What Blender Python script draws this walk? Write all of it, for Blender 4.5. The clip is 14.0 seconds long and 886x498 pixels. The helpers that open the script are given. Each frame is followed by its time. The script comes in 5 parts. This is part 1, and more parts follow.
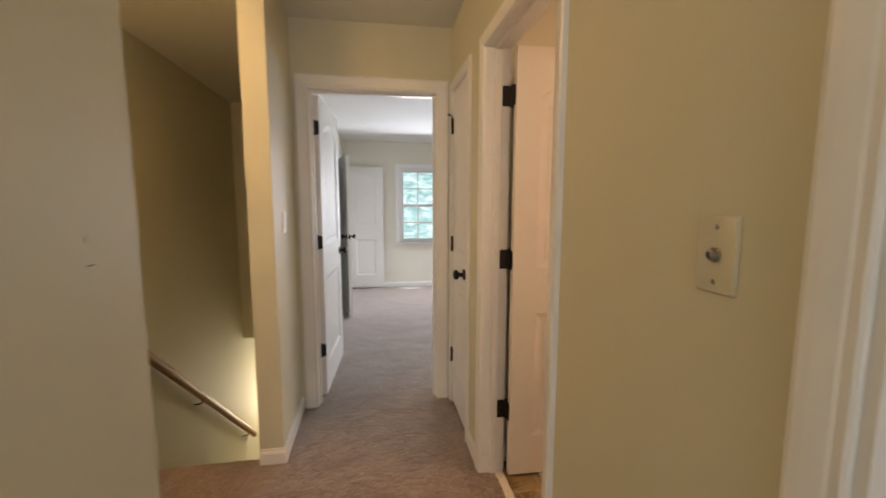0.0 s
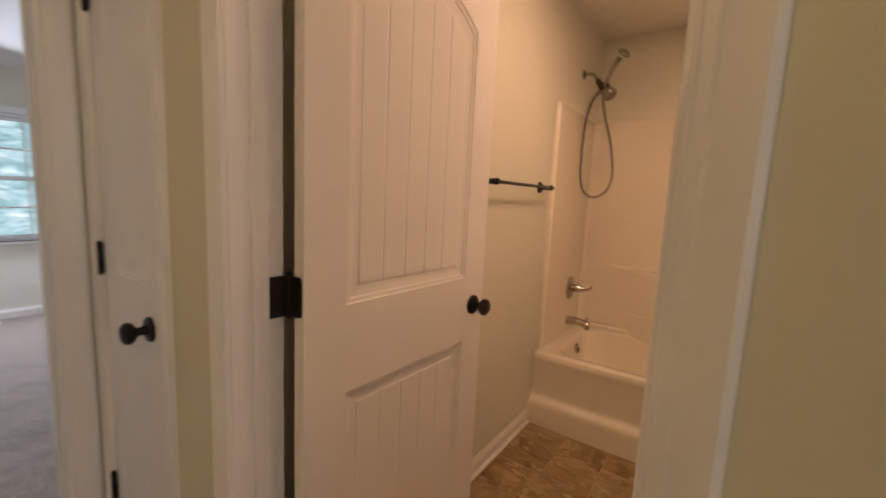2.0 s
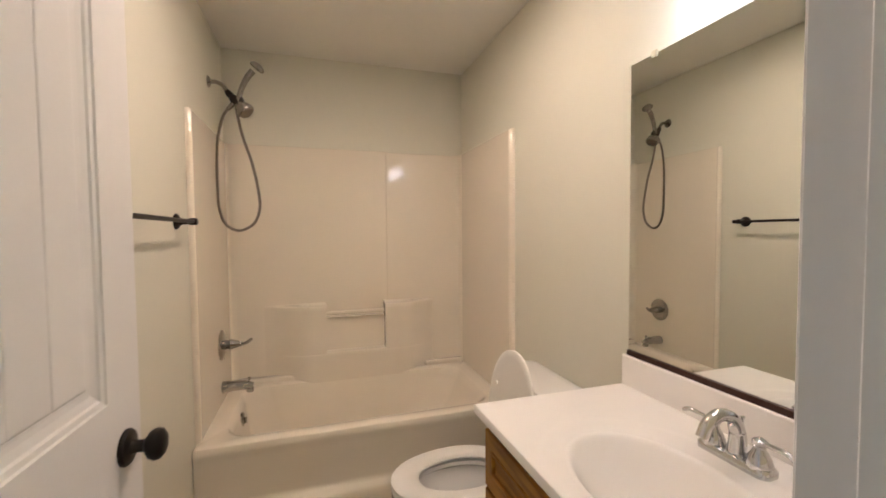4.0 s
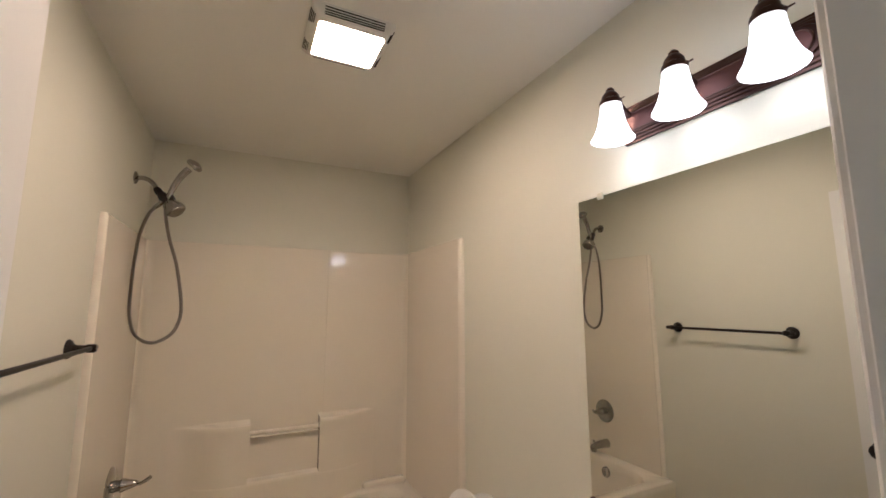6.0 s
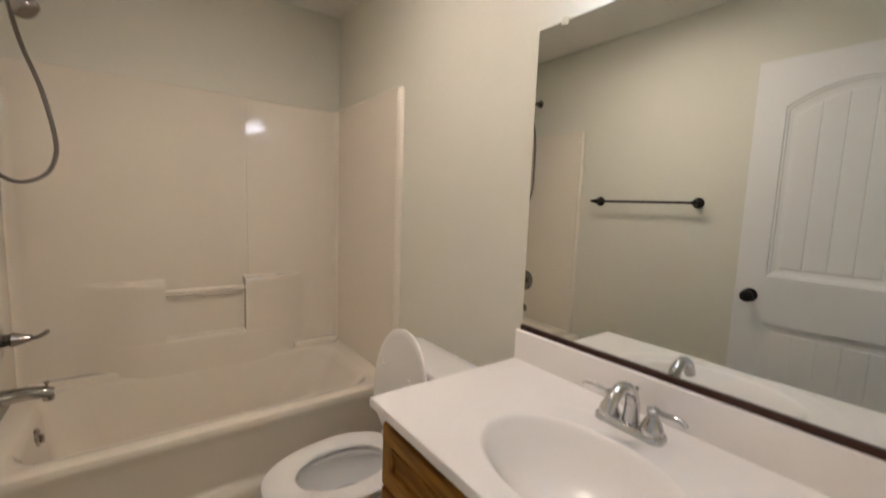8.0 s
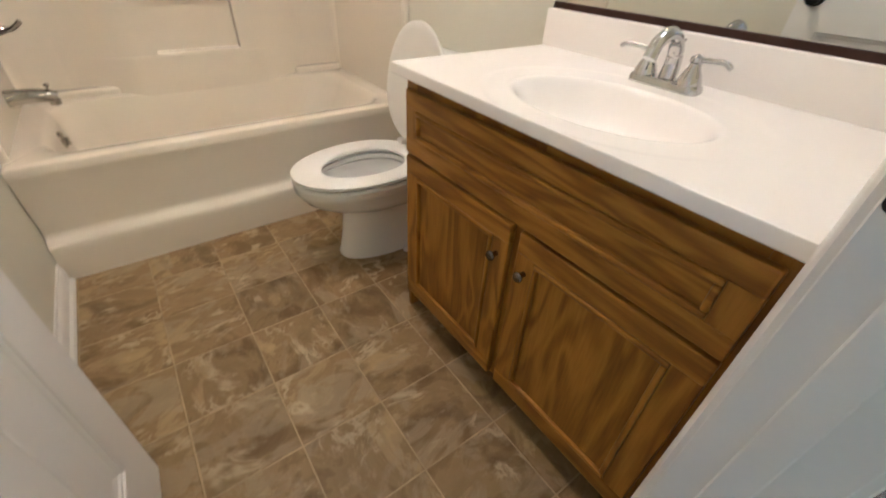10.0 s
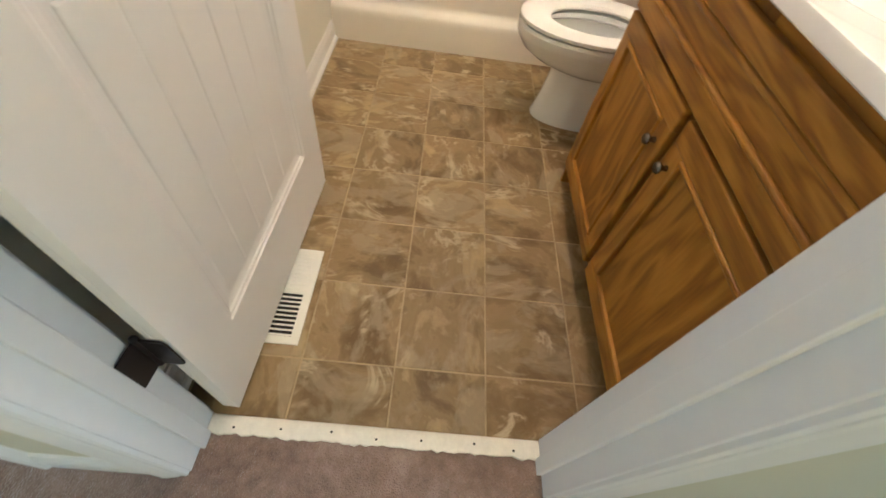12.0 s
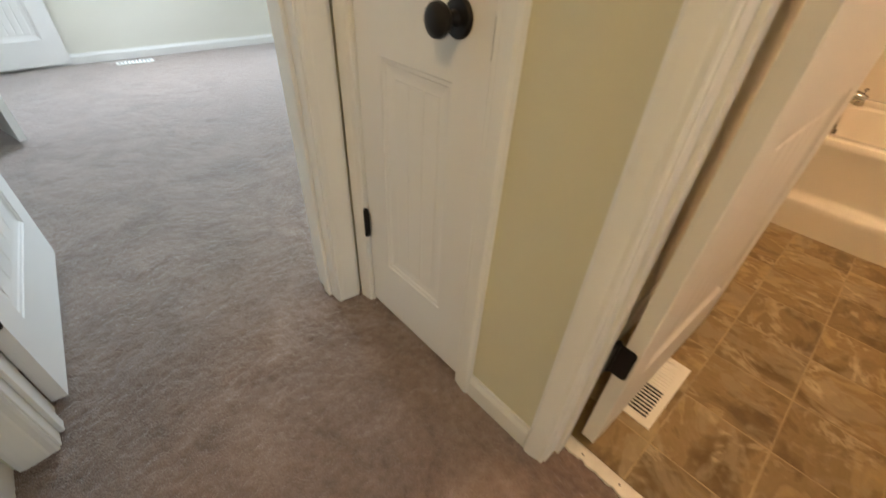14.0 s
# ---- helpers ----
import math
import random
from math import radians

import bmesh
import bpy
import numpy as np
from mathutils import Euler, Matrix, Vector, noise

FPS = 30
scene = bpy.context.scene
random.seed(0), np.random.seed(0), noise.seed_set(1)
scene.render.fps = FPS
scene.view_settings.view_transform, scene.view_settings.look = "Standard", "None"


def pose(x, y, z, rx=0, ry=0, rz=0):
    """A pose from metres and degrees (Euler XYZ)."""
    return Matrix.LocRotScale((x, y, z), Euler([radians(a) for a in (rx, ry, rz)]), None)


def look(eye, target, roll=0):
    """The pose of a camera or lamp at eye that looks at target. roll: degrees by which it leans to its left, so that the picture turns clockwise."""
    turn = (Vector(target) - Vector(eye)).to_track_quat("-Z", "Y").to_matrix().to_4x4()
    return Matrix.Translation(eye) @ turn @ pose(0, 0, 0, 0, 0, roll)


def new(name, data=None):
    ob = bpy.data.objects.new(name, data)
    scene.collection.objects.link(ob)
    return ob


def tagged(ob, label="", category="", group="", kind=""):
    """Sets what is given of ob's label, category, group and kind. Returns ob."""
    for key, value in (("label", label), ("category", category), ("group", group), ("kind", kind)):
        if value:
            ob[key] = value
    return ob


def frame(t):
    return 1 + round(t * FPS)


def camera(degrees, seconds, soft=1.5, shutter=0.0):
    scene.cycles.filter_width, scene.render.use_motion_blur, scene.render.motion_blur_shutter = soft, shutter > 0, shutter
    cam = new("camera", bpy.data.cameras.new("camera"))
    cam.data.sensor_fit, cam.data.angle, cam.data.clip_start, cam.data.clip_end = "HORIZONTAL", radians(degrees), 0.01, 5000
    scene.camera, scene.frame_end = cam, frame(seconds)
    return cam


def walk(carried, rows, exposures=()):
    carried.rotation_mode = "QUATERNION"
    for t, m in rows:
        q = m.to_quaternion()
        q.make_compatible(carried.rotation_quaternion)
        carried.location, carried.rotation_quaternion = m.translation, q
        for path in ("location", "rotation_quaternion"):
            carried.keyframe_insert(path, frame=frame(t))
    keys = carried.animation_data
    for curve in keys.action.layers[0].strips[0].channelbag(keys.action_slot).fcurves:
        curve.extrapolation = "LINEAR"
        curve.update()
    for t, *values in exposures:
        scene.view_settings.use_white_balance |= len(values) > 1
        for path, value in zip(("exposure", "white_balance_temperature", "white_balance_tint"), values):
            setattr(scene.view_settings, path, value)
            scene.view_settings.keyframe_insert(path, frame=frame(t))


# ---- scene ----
# ---- camera ----
cam = camera(95.0, 14.0, soft=1.6, shutter=0.4)
PATH = [
    (0, (-0.504, -0.419, 1.351), (-0.172, 1.54, 1.121), 0.1),
    (0.5, (-0.462, -0.122, 1.36), (0.102, 1.782, 1.117), 0.3),
    (1, (-0.414, 0.183, 1.351), (0.234, 2.068, 1.184), 1.9),
    (1.5, (-0.423, 0.428, 1.337), (0.739, 2.044, 1.14), 2.2),
    (1.8, (-0.405, 0.559, 1.292), (1.086, 1.873, 1.07), 3.2),
    (2, (-0.393, 0.636, 1.312), (1.226, 1.781, 1.056), 2.7),
    (2.5, (-0.31, 0.808, 1.305), (1.539, 1.524, 1.043), 0.8),
    (3, (-0.236, 0.936, 1.317), (1.741, 1.052, 1.035), -0.4),
    (3.2, (-0.193, 0.985, 1.315), (1.782, 0.836, 1.034), -1.1),
    (5.3, (-0.031, 1.005, 1.447), (1.796, 0.195, 1.532), 0.2),
    (5.5, (-0.025, 1.008, 1.473), (1.789, 0.18, 1.629), 0.1),
    (6, (0.006, 1.01, 1.526), (1.789, 0.147, 1.799), 0.0),
    (6.5, (0.022, 1.013, 1.529), (1.777, 0.105, 1.841), -0.2),
    (7, (0.053, 1.0, 1.512), (1.786, 0.027, 1.735), 0.1),
    (7.5, (0.099, 1.004, 1.449), (1.785, -0.071, 1.482), 1.5),
    (8, (0.116, 1.014, 1.329), (1.716, -0.166, 1.108), 2.1),
    (8.5, (0.122, 1.038, 1.243), (1.603, -0.196, 0.712), 0.5),
    (9, (0.128, 1.075, 1.164), (1.485, -0.155, 0.36), -0.4),
    (9.2, (0.126, 1.094, 1.13), (1.432, -0.126, 0.234), 0.1),
    (11.3, (-0.043, 1.024, 1.013), (1.144, 0.644, -0.551), 8.7),
    (11.5, (-0.074, 1.009, 1.001), (1.11, 0.702, -0.581), 10.0),
    (12, (-0.103, 0.996, 0.995), (1.087, 0.891, -0.608), 10.3),
    (12.5, (-0.148, 1.046, 0.999), (1.111, 1.193, -0.548), 9.4),
    (13, (-0.323, 1.114, 0.996), (0.933, 1.691, -0.449), 7.4),
    (13.5, (-0.517, 1.187, 1.052), (0.61, 2.1, -0.325), 5.7),
    (14, (-0.55, 1.275, 1.054), (0.553, 2.393, -0.186), 3.6),
]
EXPOSURES = [
    (0.0, 0.06, 8700, 28), (0.5, 0.1, 7900, 25), (1.0, -0.14, 7800, 28), (1.5, -0.14, 7400, 27), (1.75, -0.24, 7700, 29), (2.0, -0.34, 7900, 30), (2.3, 0.06, 7400, 28), (2.6, 0.16, 6700, 22), (3.0, 0.22, 5500, 12), (5.5, -0.18, 5200, 9), (6.5, -0.27, 5200, 9), (7.5, -0.24, 5100, 8),
    (8.5, 0.02, 4700, 5), (9.0, 0.2, 4750, 5), (11.5, 1.0, 5000, 3), (12.6, 1.06, 5150, 3), (13.0, 0.98, 5000, 0), (13.5, 0.74, 6100, 15), (14.0, 0.52, 7600, 17)]
walk(cam, [(t, look(eye, target, roll)) for t, eye, target, roll in PATH], EXPOSURES)

# ---- light ----
world = bpy.data.worlds.new("world")
scene.world = world
world.use_nodes = True
wt = world.node_tree
sky = wt.nodes.new("ShaderNodeTexSky")
sky.sky_type, sky.sun_disc = "NISHITA", False
sky.sun_elevation, sky.sun_rotation = radians(50), radians(200)
wt.nodes["Background"].inputs["Strength"].default_value = 0.08
wt.links.new(sky.outputs["Color"], wt.nodes["Background"].inputs["Color"])

WARM = (1.0, 0.67, 0.40)
DAY = (0.55, 0.76, 1.0)


def area_lamp(name, m, sx, sy, watts, colour):
    d = bpy.data.lights.new(name, "AREA")
    d.shape, d.size, d.size_y, d.energy, d.color = "RECTANGLE", sx, sy, watts, colour
    ob = new(name, d)
    ob.matrix_world = m
    return ob


# daylight through the bedroom window, an added unseen one, from behind the hall, and the foot of the stairs
area_lamp("window_daylight", look((0.34, 5.72, 1.30), (0.3, 3.0, 0.15)), 0.85, 1.10, 62, DAY)
# fill for the bedroom, set at an added window that is out of view
area_lamp("bedroom_fill_light", look((1.98, 5.72, 1.30), (1.6, 3.0, 0.15)), 0.85, 1.10, 18, DAY)
# unseen source, inferred from bluish casing edges; the wall behind has no opening
area_lamp("rear_daylight", look((-0.45, -2.75, 1.5), (-0.45, 0.0, 1.0)), 0.8, 1.1, 25, (0.66, 0.82, 1.0))
area_lamp("stair_foot_daylight", look((-1.6, 5.35, -1.1), (-1.9, 3.9, -0.9)), 0.7, 1.0, 14, (0.95, 1.0, 0.85))

# ---- materials ----


def mat(name, colour, rough=0.6, metal=0.0, vary=0.06, scale=6.0, bump=0.0, bscale=120.0, fine=0.04, coat=0.0, dist=0.002):
    m = bpy.data.materials.new(name)
    m.use_nodes = True
    n, l = m.node_tree.nodes, m.node_tree.links
    b = n["Principled BSDF"]
    tc = n.new("ShaderNodeTexCoord")
    a = n.new("ShaderNodeTexNoise")
    a.inputs["Scale"].default_value, a.inputs["Detail"].default_value = scale, 4.0
    f = n.new("ShaderNodeTexNoise")
    f.inputs["Scale"].default_value, f.inputs["Detail"].default_value = bscale, 3.0
    for t in (a, f):
        l.new(tc.outputs["Object"], t.inputs["Vector"])
    mix = n.new("ShaderNodeMix")
    mix.data_type = "RGBA"
    lo = tuple(max(0.0, c * (1 - vary - fine)) for c in colour)
    hi = tuple(min(1.0, c * (1 + vary + fine)) for c in colour)
    mix.inputs["A"].default_value, mix.inputs["B"].default_value = (*lo, 1), (*hi, 1)
    add = n.new("ShaderNodeMath")
    add.operation = "MULTIPLY_ADD"
    l.new(f.outputs["Fac"], add.inputs[0])
    add.inputs[1].default_value = fine / (vary + fine + 1e-6)
    sc = n.new("ShaderNodeMath")
    sc.operation = "MULTIPLY"
    l.new(a.outputs["Fac"], sc.inputs[0])
    sc.inputs[1].default_value = vary / (vary + fine + 1e-6)
    l.new(sc.outputs[0], add.inputs[2])
    l.new(add.outputs[0], mix.inputs["Factor"])
    l.new(mix.outputs["Result"], b.inputs["Base Color"])
    rr = n.new("ShaderNodeMapRange")
    rr.inputs["To Min"].default_value, rr.inputs["To Max"].default_value = max(0.02, rough * 0.8), min(1, rough * 1.2)
    l.new(a.outputs["Fac"], rr.inputs["Value"])
    l.new(rr.outputs["Result"], b.inputs["Roughness"])
    b.inputs["Metallic"].default_value = metal
    b.inputs["Coat Weight"].default_value = coat
    b.inputs["Coat Roughness"].default_value = 0.08
    if bump:
        bp = n.new("ShaderNodeBump")
        bp.inputs["Strength"].default_value, bp.inputs["Distance"].default_value = bump, dist
        l.new(f.outputs["Fac"], bp.inputs["Height"])
        l.new(bp.outputs["Normal"], b.inputs["Normal"])
    return m


def glow(name, colour, strength):
    m = bpy.data.materials.new(name)
    m.use_nodes = True
    b = m.node_tree.nodes["Principled BSDF"]
    b.inputs["Base Color"].default_value = (0.85, 0.85, 0.82, 1)
    b.inputs["Roughness"].default_value = 0.3
    b.inputs["Emission Color"].default_value, b.inputs["Emission Strength"].default_value = (*colour, 1), strength
    return m


HALLPAINT = mat("olive_beige_hall_paint", (0.640, 0.612, 0.465), 0.62, vary=0.035, scale=2.2, bump=0.14, bscale=240, fine=0.015, dist=0.0012)
PAINT = mat("sage_wall_paint", (0.700, 0.688, 0.582), 0.62, vary=0.03, scale=2.5, bump=0.12, bscale=260, fine=0.015, dist=0.0012)
BEDPAINT = mat("pale_wall_paint", (0.74, 0.715, 0.625), 0.7, vary=0.03, scale=2.0, bump=0.1, bscale=240, fine=0.015)
CEIL = mat("ceiling_paint", (0.80, 0.785, 0.72), 0.85, vary=0.03, scale=2.0, bump=0.15, bscale=180, fine=0.02)
BEDCEIL = mat("white_ceiling_paint", (0.78, 0.78, 0.77), 0.85, vary=0.02, scale=2.0, bump=0.15, bscale=180, fine=0.02)
TRIM = mat("white_gloss_trim", (0.80, 0.79, 0.755), 0.38, vary=0.025, scale=9.0, bump=0.05, bscale=90, fine=0.015)
DOORW = mat("white_satin_door", (0.80, 0.79, 0.77), 0.62, vary=0.02, scale=5.0, bump=0.06, bscale=150, fine=0.01)
BLACK = mat("oil_rubbed_black", (0.018, 0.015, 0.013), 0.42, metal=0.6, vary=0.2, scale=40, fine=0.1)
BRONZE = mat("dark_bronze", (0.055, 0.028, 0.022), 0.38, metal=0.75, vary=0.25, scale=18, fine=0.1)
WINE = mat("wine_brown_metal", (0.085, 0.036, 0.030), 0.36, metal=0.6, vary=0.2, scale=14, fine=0.08)
CHROME = mat("chrome", (0.60, 0.595, 0.59), 0.07, metal=1.0, vary=0.05, scale=30, fine=0.02)
# the same chrome, with dark reflections put into its base colour
DIMCHROME = mat("darkened_shower_chrome", (0.40, 0.385, 0.365), 0.10, metal=1.0, vary=0.06, scale=30, fine=0.02)
NICKEL = mat("brushed_nickel", (0.42, 0.40, 0.37), 0.28, metal=1.0, vary=0.1, scale=30, fine=0.05)
HOSE = mat("metal_hose", (0.25, 0.225, 0.20), 0.3, metal=1.0, vary=0.1, scale=40)
FIBRE = mat("bisque_fibreglass", (0.80, 0.740, 0.622), 0.07, vary=0.02, scale=3.0, bump=0.03, bscale=7, fine=0.005, coat=1.0, dist=0.004)
PORC = mat("white_porcelain", (0.80, 0.79, 0.76), 0.12, vary=0.02, scale=6, fine=0.005, coat=0.4)
SEAT = mat("white_plastic_seat", (0.80, 0.785, 0.74), 0.3, vary=0.03, scale=9, fine=0.01)
WATER = mat("bowl_water", (0.45, 0.47, 0.47), 0.03, vary=0.02)
MARBLE = mat("cultured_marble", (0.90, 0.872, 0.832), 0.24, vary=0.02, scale=3.0, fine=0.008, coat=0.0)
PEWTER = mat("pewter_knob", (0.24, 0.22, 0.19), 0.24, metal=1.0, vary=0.15, scale=40)
PLATE = mat("ivory_plastic_plate", (0.60, 0.565, 0.425), 0.35, vary=0.03, scale=20)
ENAMEL = mat("white_enamel", (0.80, 0.79, 0.74), 0.35, vary=0.04, scale=20)
# near-black that paints the shade in openings; also colours the nail heads
DARK = mat("dark_void", (0.012, 0.011, 0.010), 0.9, vary=0.1)
RAIL = mat("oak_handrail", (0.36, 0.185, 0.072), 0.4, vary=0.2, scale=14, fine=0.1)
STRIP = mat("chipped_white_threshold", (0.74, 0.70, 0.62), 0.5, vary=0.12, scale=45, bump=0.3, bscale=130, fine=0.08)
VINYLW = mat("white_vinyl_sash", (0.82, 0.83, 0.84), 0.4, vary=0.02, scale=9)
BULB = glow("lit_bulb", (1.0, 0.80, 0.68), 14.0)


def shade_mat():
    """Swirled alabaster glass, lit from within and brightest round the bulb."""
    m = glow("lit_frosted_glass", (1.0, 0.88, 0.82), 1.6)
    n, l = m.node_tree.nodes, m.node_tree.links
    b = n["Principled BSDF"]
    tc = n.new("ShaderNodeTexCoord")
    sw = n.new("ShaderNodeTexNoise")
    sw.inputs["Scale"].default_value, sw.inputs["Detail"].default_value, sw.inputs["Distortion"].default_value = 22.0, 3.0, 2.2
    l.new(tc.outputs["Object"], sw.inputs["Vector"])
    sep = n.new("ShaderNodeSeparateXYZ")
    l.new(tc.outputs["Object"], sep.inputs[0])
    fall = n.new("ShaderNodeMapRange")
    fall.inputs["From Min"].default_value, fall.inputs["From Max"].default_value = 0.020, -0.085
    fall.interpolation_type = "SMOOTHERSTEP"
    fall.inputs["To Min"].default_value, fall.inputs["To Max"].default_value = 2.4, 7.6
    l.new(sep.outputs["Z"], fall.inputs["Value"])
    ad = n.new("ShaderNodeMath")
    ad.operation = "MULTIPLY"
    cloud = n.new("ShaderNodeMapRange")
    cloud.inputs["From Min"].default_value, cloud.inputs["From Max"].default_value = 0.3, 0.7
    cloud.inputs["To Min"].default_value, cloud.inputs["To Max"].default_value = 0.45, 1.5
    l.new(sw.outputs["Fac"], cloud.inputs["Value"])
    l.new(cloud.outputs["Result"], ad.inputs[0])
    l.new(fall.outputs["Result"], ad.inputs[1])
    l.new(ad.outputs[0], b.inputs["Emission Strength"])
    return m


SHADE = shade_mat()
LENS = glow("lit_fan_lens", (1.0, 0.68, 0.45), 122.0)
DOME = glow("lit_dome_glass", (1.0, 0.75, 0.42), 50.0)


def carpet_mat():
    """Cut pile: brushed patches, single tufts, and hollows with shade put into the colour."""
    m = bpy.data.materials.new("mauve_brown_carpet")
    m.use_nodes = True
    n, l = m.node_tree.nodes, m.node_tree.links
    b = n["Principled BSDF"]
    tc = n.new("ShaderNodeTexCoord")
    patch = n.new("ShaderNodeTexNoise")
    patch.inputs["Scale"].default_value, patch.inputs["Detail"].default_value, patch.inputs["Distortion"].default_value = 4.2, 6.0, 1.4
    mid = n.new("ShaderNodeTexNoise")
    mid.inputs["Scale"].default_value, mid.inputs["Detail"].default_value = 38.0, 4.0
    tuft = n.new("ShaderNodeTexVoronoi")
    tuft.inputs["Scale"].default_value = 260.0
    for t in (patch, mid, tuft):
        l.new(tc.outputs["Object"], t.inputs["Vector"])
    a = n.new("ShaderNodeMath")
    a.operation = "MULTIPLY_ADD"
    a.inputs[1].default_value = 0.45
    l.new(mid.outputs["Fac"], a.inputs[0])
    p = n.new("ShaderNodeMath")
    p.operation = "MULTIPLY"
    p.inputs[1].default_value = 0.75
    l.new(patch.outputs["Fac"], p.inputs[0])
    l.new(p.outputs[0], a.inputs[2])
    c = n.new("ShaderNodeMath")
    c.operation = "MULTIPLY_ADD"
    c.inputs[1].default_value = -0.16
    l.new(tuft.outputs["Distance"], c.inputs[0])
    l.new(a.outputs[0], c.inputs[2])
    cr = n.new("ShaderNodeValToRGB")
    e = cr.color_ramp.elements
    e[0].position, e[0].color = 0.24, (0.138, 0.090, 0.068, 1)
    e[1].position, e[1].color = 0.80, (0.385, 0.286, 0.240, 1)
    e.new(0.5).color = (0.248, 0.170, 0.133, 1)
    l.new(c.outputs[0], cr.inputs["Fac"])
    l.new(cr.outputs["Color"], b.inputs["Base Color"])
    b.inputs["Roughness"].default_value = 0.95
    b.inputs["Sheen Weight"].default_value, b.inputs["Sheen Roughness"].default_value = 0.85, 0.4
    h = n.new("ShaderNodeMath")
    h.operation = "MULTIPLY_ADD"
    h.inputs[1].default_value = 2.5
    l.new(mid.outputs["Fac"], h.inputs[0])
    l.new(tuft.outputs["Distance"], h.inputs[2])
    bp = n.new("ShaderNodeBump")
    bp.inputs["Strength"].default_value, bp.inputs["Distance"].default_value = 0.8, 0.004
    l.new(h.outputs[0], bp.inputs["Height"])
    l.new(bp.outputs["Normal"], b.inputs["Normal"])
    return m


CARPET = carpet_mat()


def oak_mat(name, horizontal):
    m = bpy.data.materials.new(name)
    m.use_nodes = True
    n, l = m.node_tree.nodes, m.node_tree.links
    b = n["Principled BSDF"]
    tc = n.new("ShaderNodeTexCoord")
    oi = n.new("ShaderNodeObjectInfo")
    mp = n.new("ShaderNodeMapping")
    mp.inputs["Scale"].default_value = (1.0, 5.0, 5.0) if horizontal else (5.0, 5.0, 1.0)
    l.new(tc.outputs["Object"], mp.inputs["Vector"])
    off = n.new("ShaderNodeVectorMath")
    off.operation = "MULTIPLY_ADD"
    sh = n.new("ShaderNodeCombineXYZ")
    for k in ("X", "Y", "Z"):
        l.new(oi.outputs["Random"], sh.inputs[k])
    off.inputs[1].default_value = (17.0, 11.0, 23.0)
    l.new(sh.outputs[0], off.inputs[0])
    l.new(mp.outputs[0], off.inputs[2])
    g = n.new("ShaderNodeTexNoise")
    g.inputs["Scale"].default_value, g.inputs["Detail"].default_value, g.inputs["Distortion"].default_value = 1.9, 2.0, 0.7
    l.new(off.outputs[0], g.inputs["Vector"])
    rings = n.new("ShaderNodeMath")
    rings.operation = "MULTIPLY"
    rings.inputs[1].default_value = 34.0
    l.new(g.outputs["Fac"], rings.inputs[0])
    si = n.new("ShaderNodeMath")
    si.operation = "SINE"
    l.new(rings.outputs[0], si.inputs[0])
    pore = n.new("ShaderNodeTexNoise")
    pore.inputs["Scale"].default_value, pore.inputs["Detail"].default_value = 34.0, 4.0
    long = n.new("ShaderNodeMapping")
    long.inputs["Scale"].default_value = (0.35, 1.0, 1.0) if horizontal else (1.0, 1.0, 0.35)
    l.new(off.outputs[0], long.inputs["Vector"])
    l.new(long.outputs[0], pore.inputs["Vector"])
    tot = n.new("ShaderNodeMath")
    tot.operation = "MULTIPLY_ADD"
    tot.inputs[1].default_value = 0.26
    l.new(si.outputs[0], tot.inputs[0])
    calm = n.new("ShaderNodeMapRange")
    calm.inputs["From Min"].default_value, calm.inputs["From Max"].default_value = 0.25, 0.75
    calm.inputs["To Min"].default_value, calm.inputs["To Max"].default_value = 0.36, 0.68
    l.new(pore.outputs["Fac"], calm.inputs["Value"])
    l.new(calm.outputs["Result"], tot.inputs[2])
    cr = n.new("ShaderNodeValToRGB")
    e = cr.color_ramp.elements
    e[0].position, e[0].color = 0.06, (0.160, 0.062, 0.005, 1)
    e[1].position, e[1].color = 0.98, (0.430, 0.212, 0.026, 1)
    k = e.new(0.52)
    k.color = (0.300, 0.136, 0.012, 1)
    l.new(tot.outputs[0], cr.inputs["Fac"])
    l.new(cr.outputs["Color"], b.inputs["Base Color"])
    b.inputs["Roughness"].default_value = 0.44
    b.inputs["Specular IOR Level"].default_value = 0.32
    bp = n.new("ShaderNodeBump")
    bp.inputs["Strength"].default_value, bp.inputs["Distance"].default_value = 0.15, 0.001
    l.new(pore.outputs["Fac"], bp.inputs["Height"])
    l.new(bp.outputs["Normal"], b.inputs["Normal"])
    return m


OAK_H = oak_mat("honey_oak_across", True)
OAK_V = oak_mat("honey_oak_upright", False)


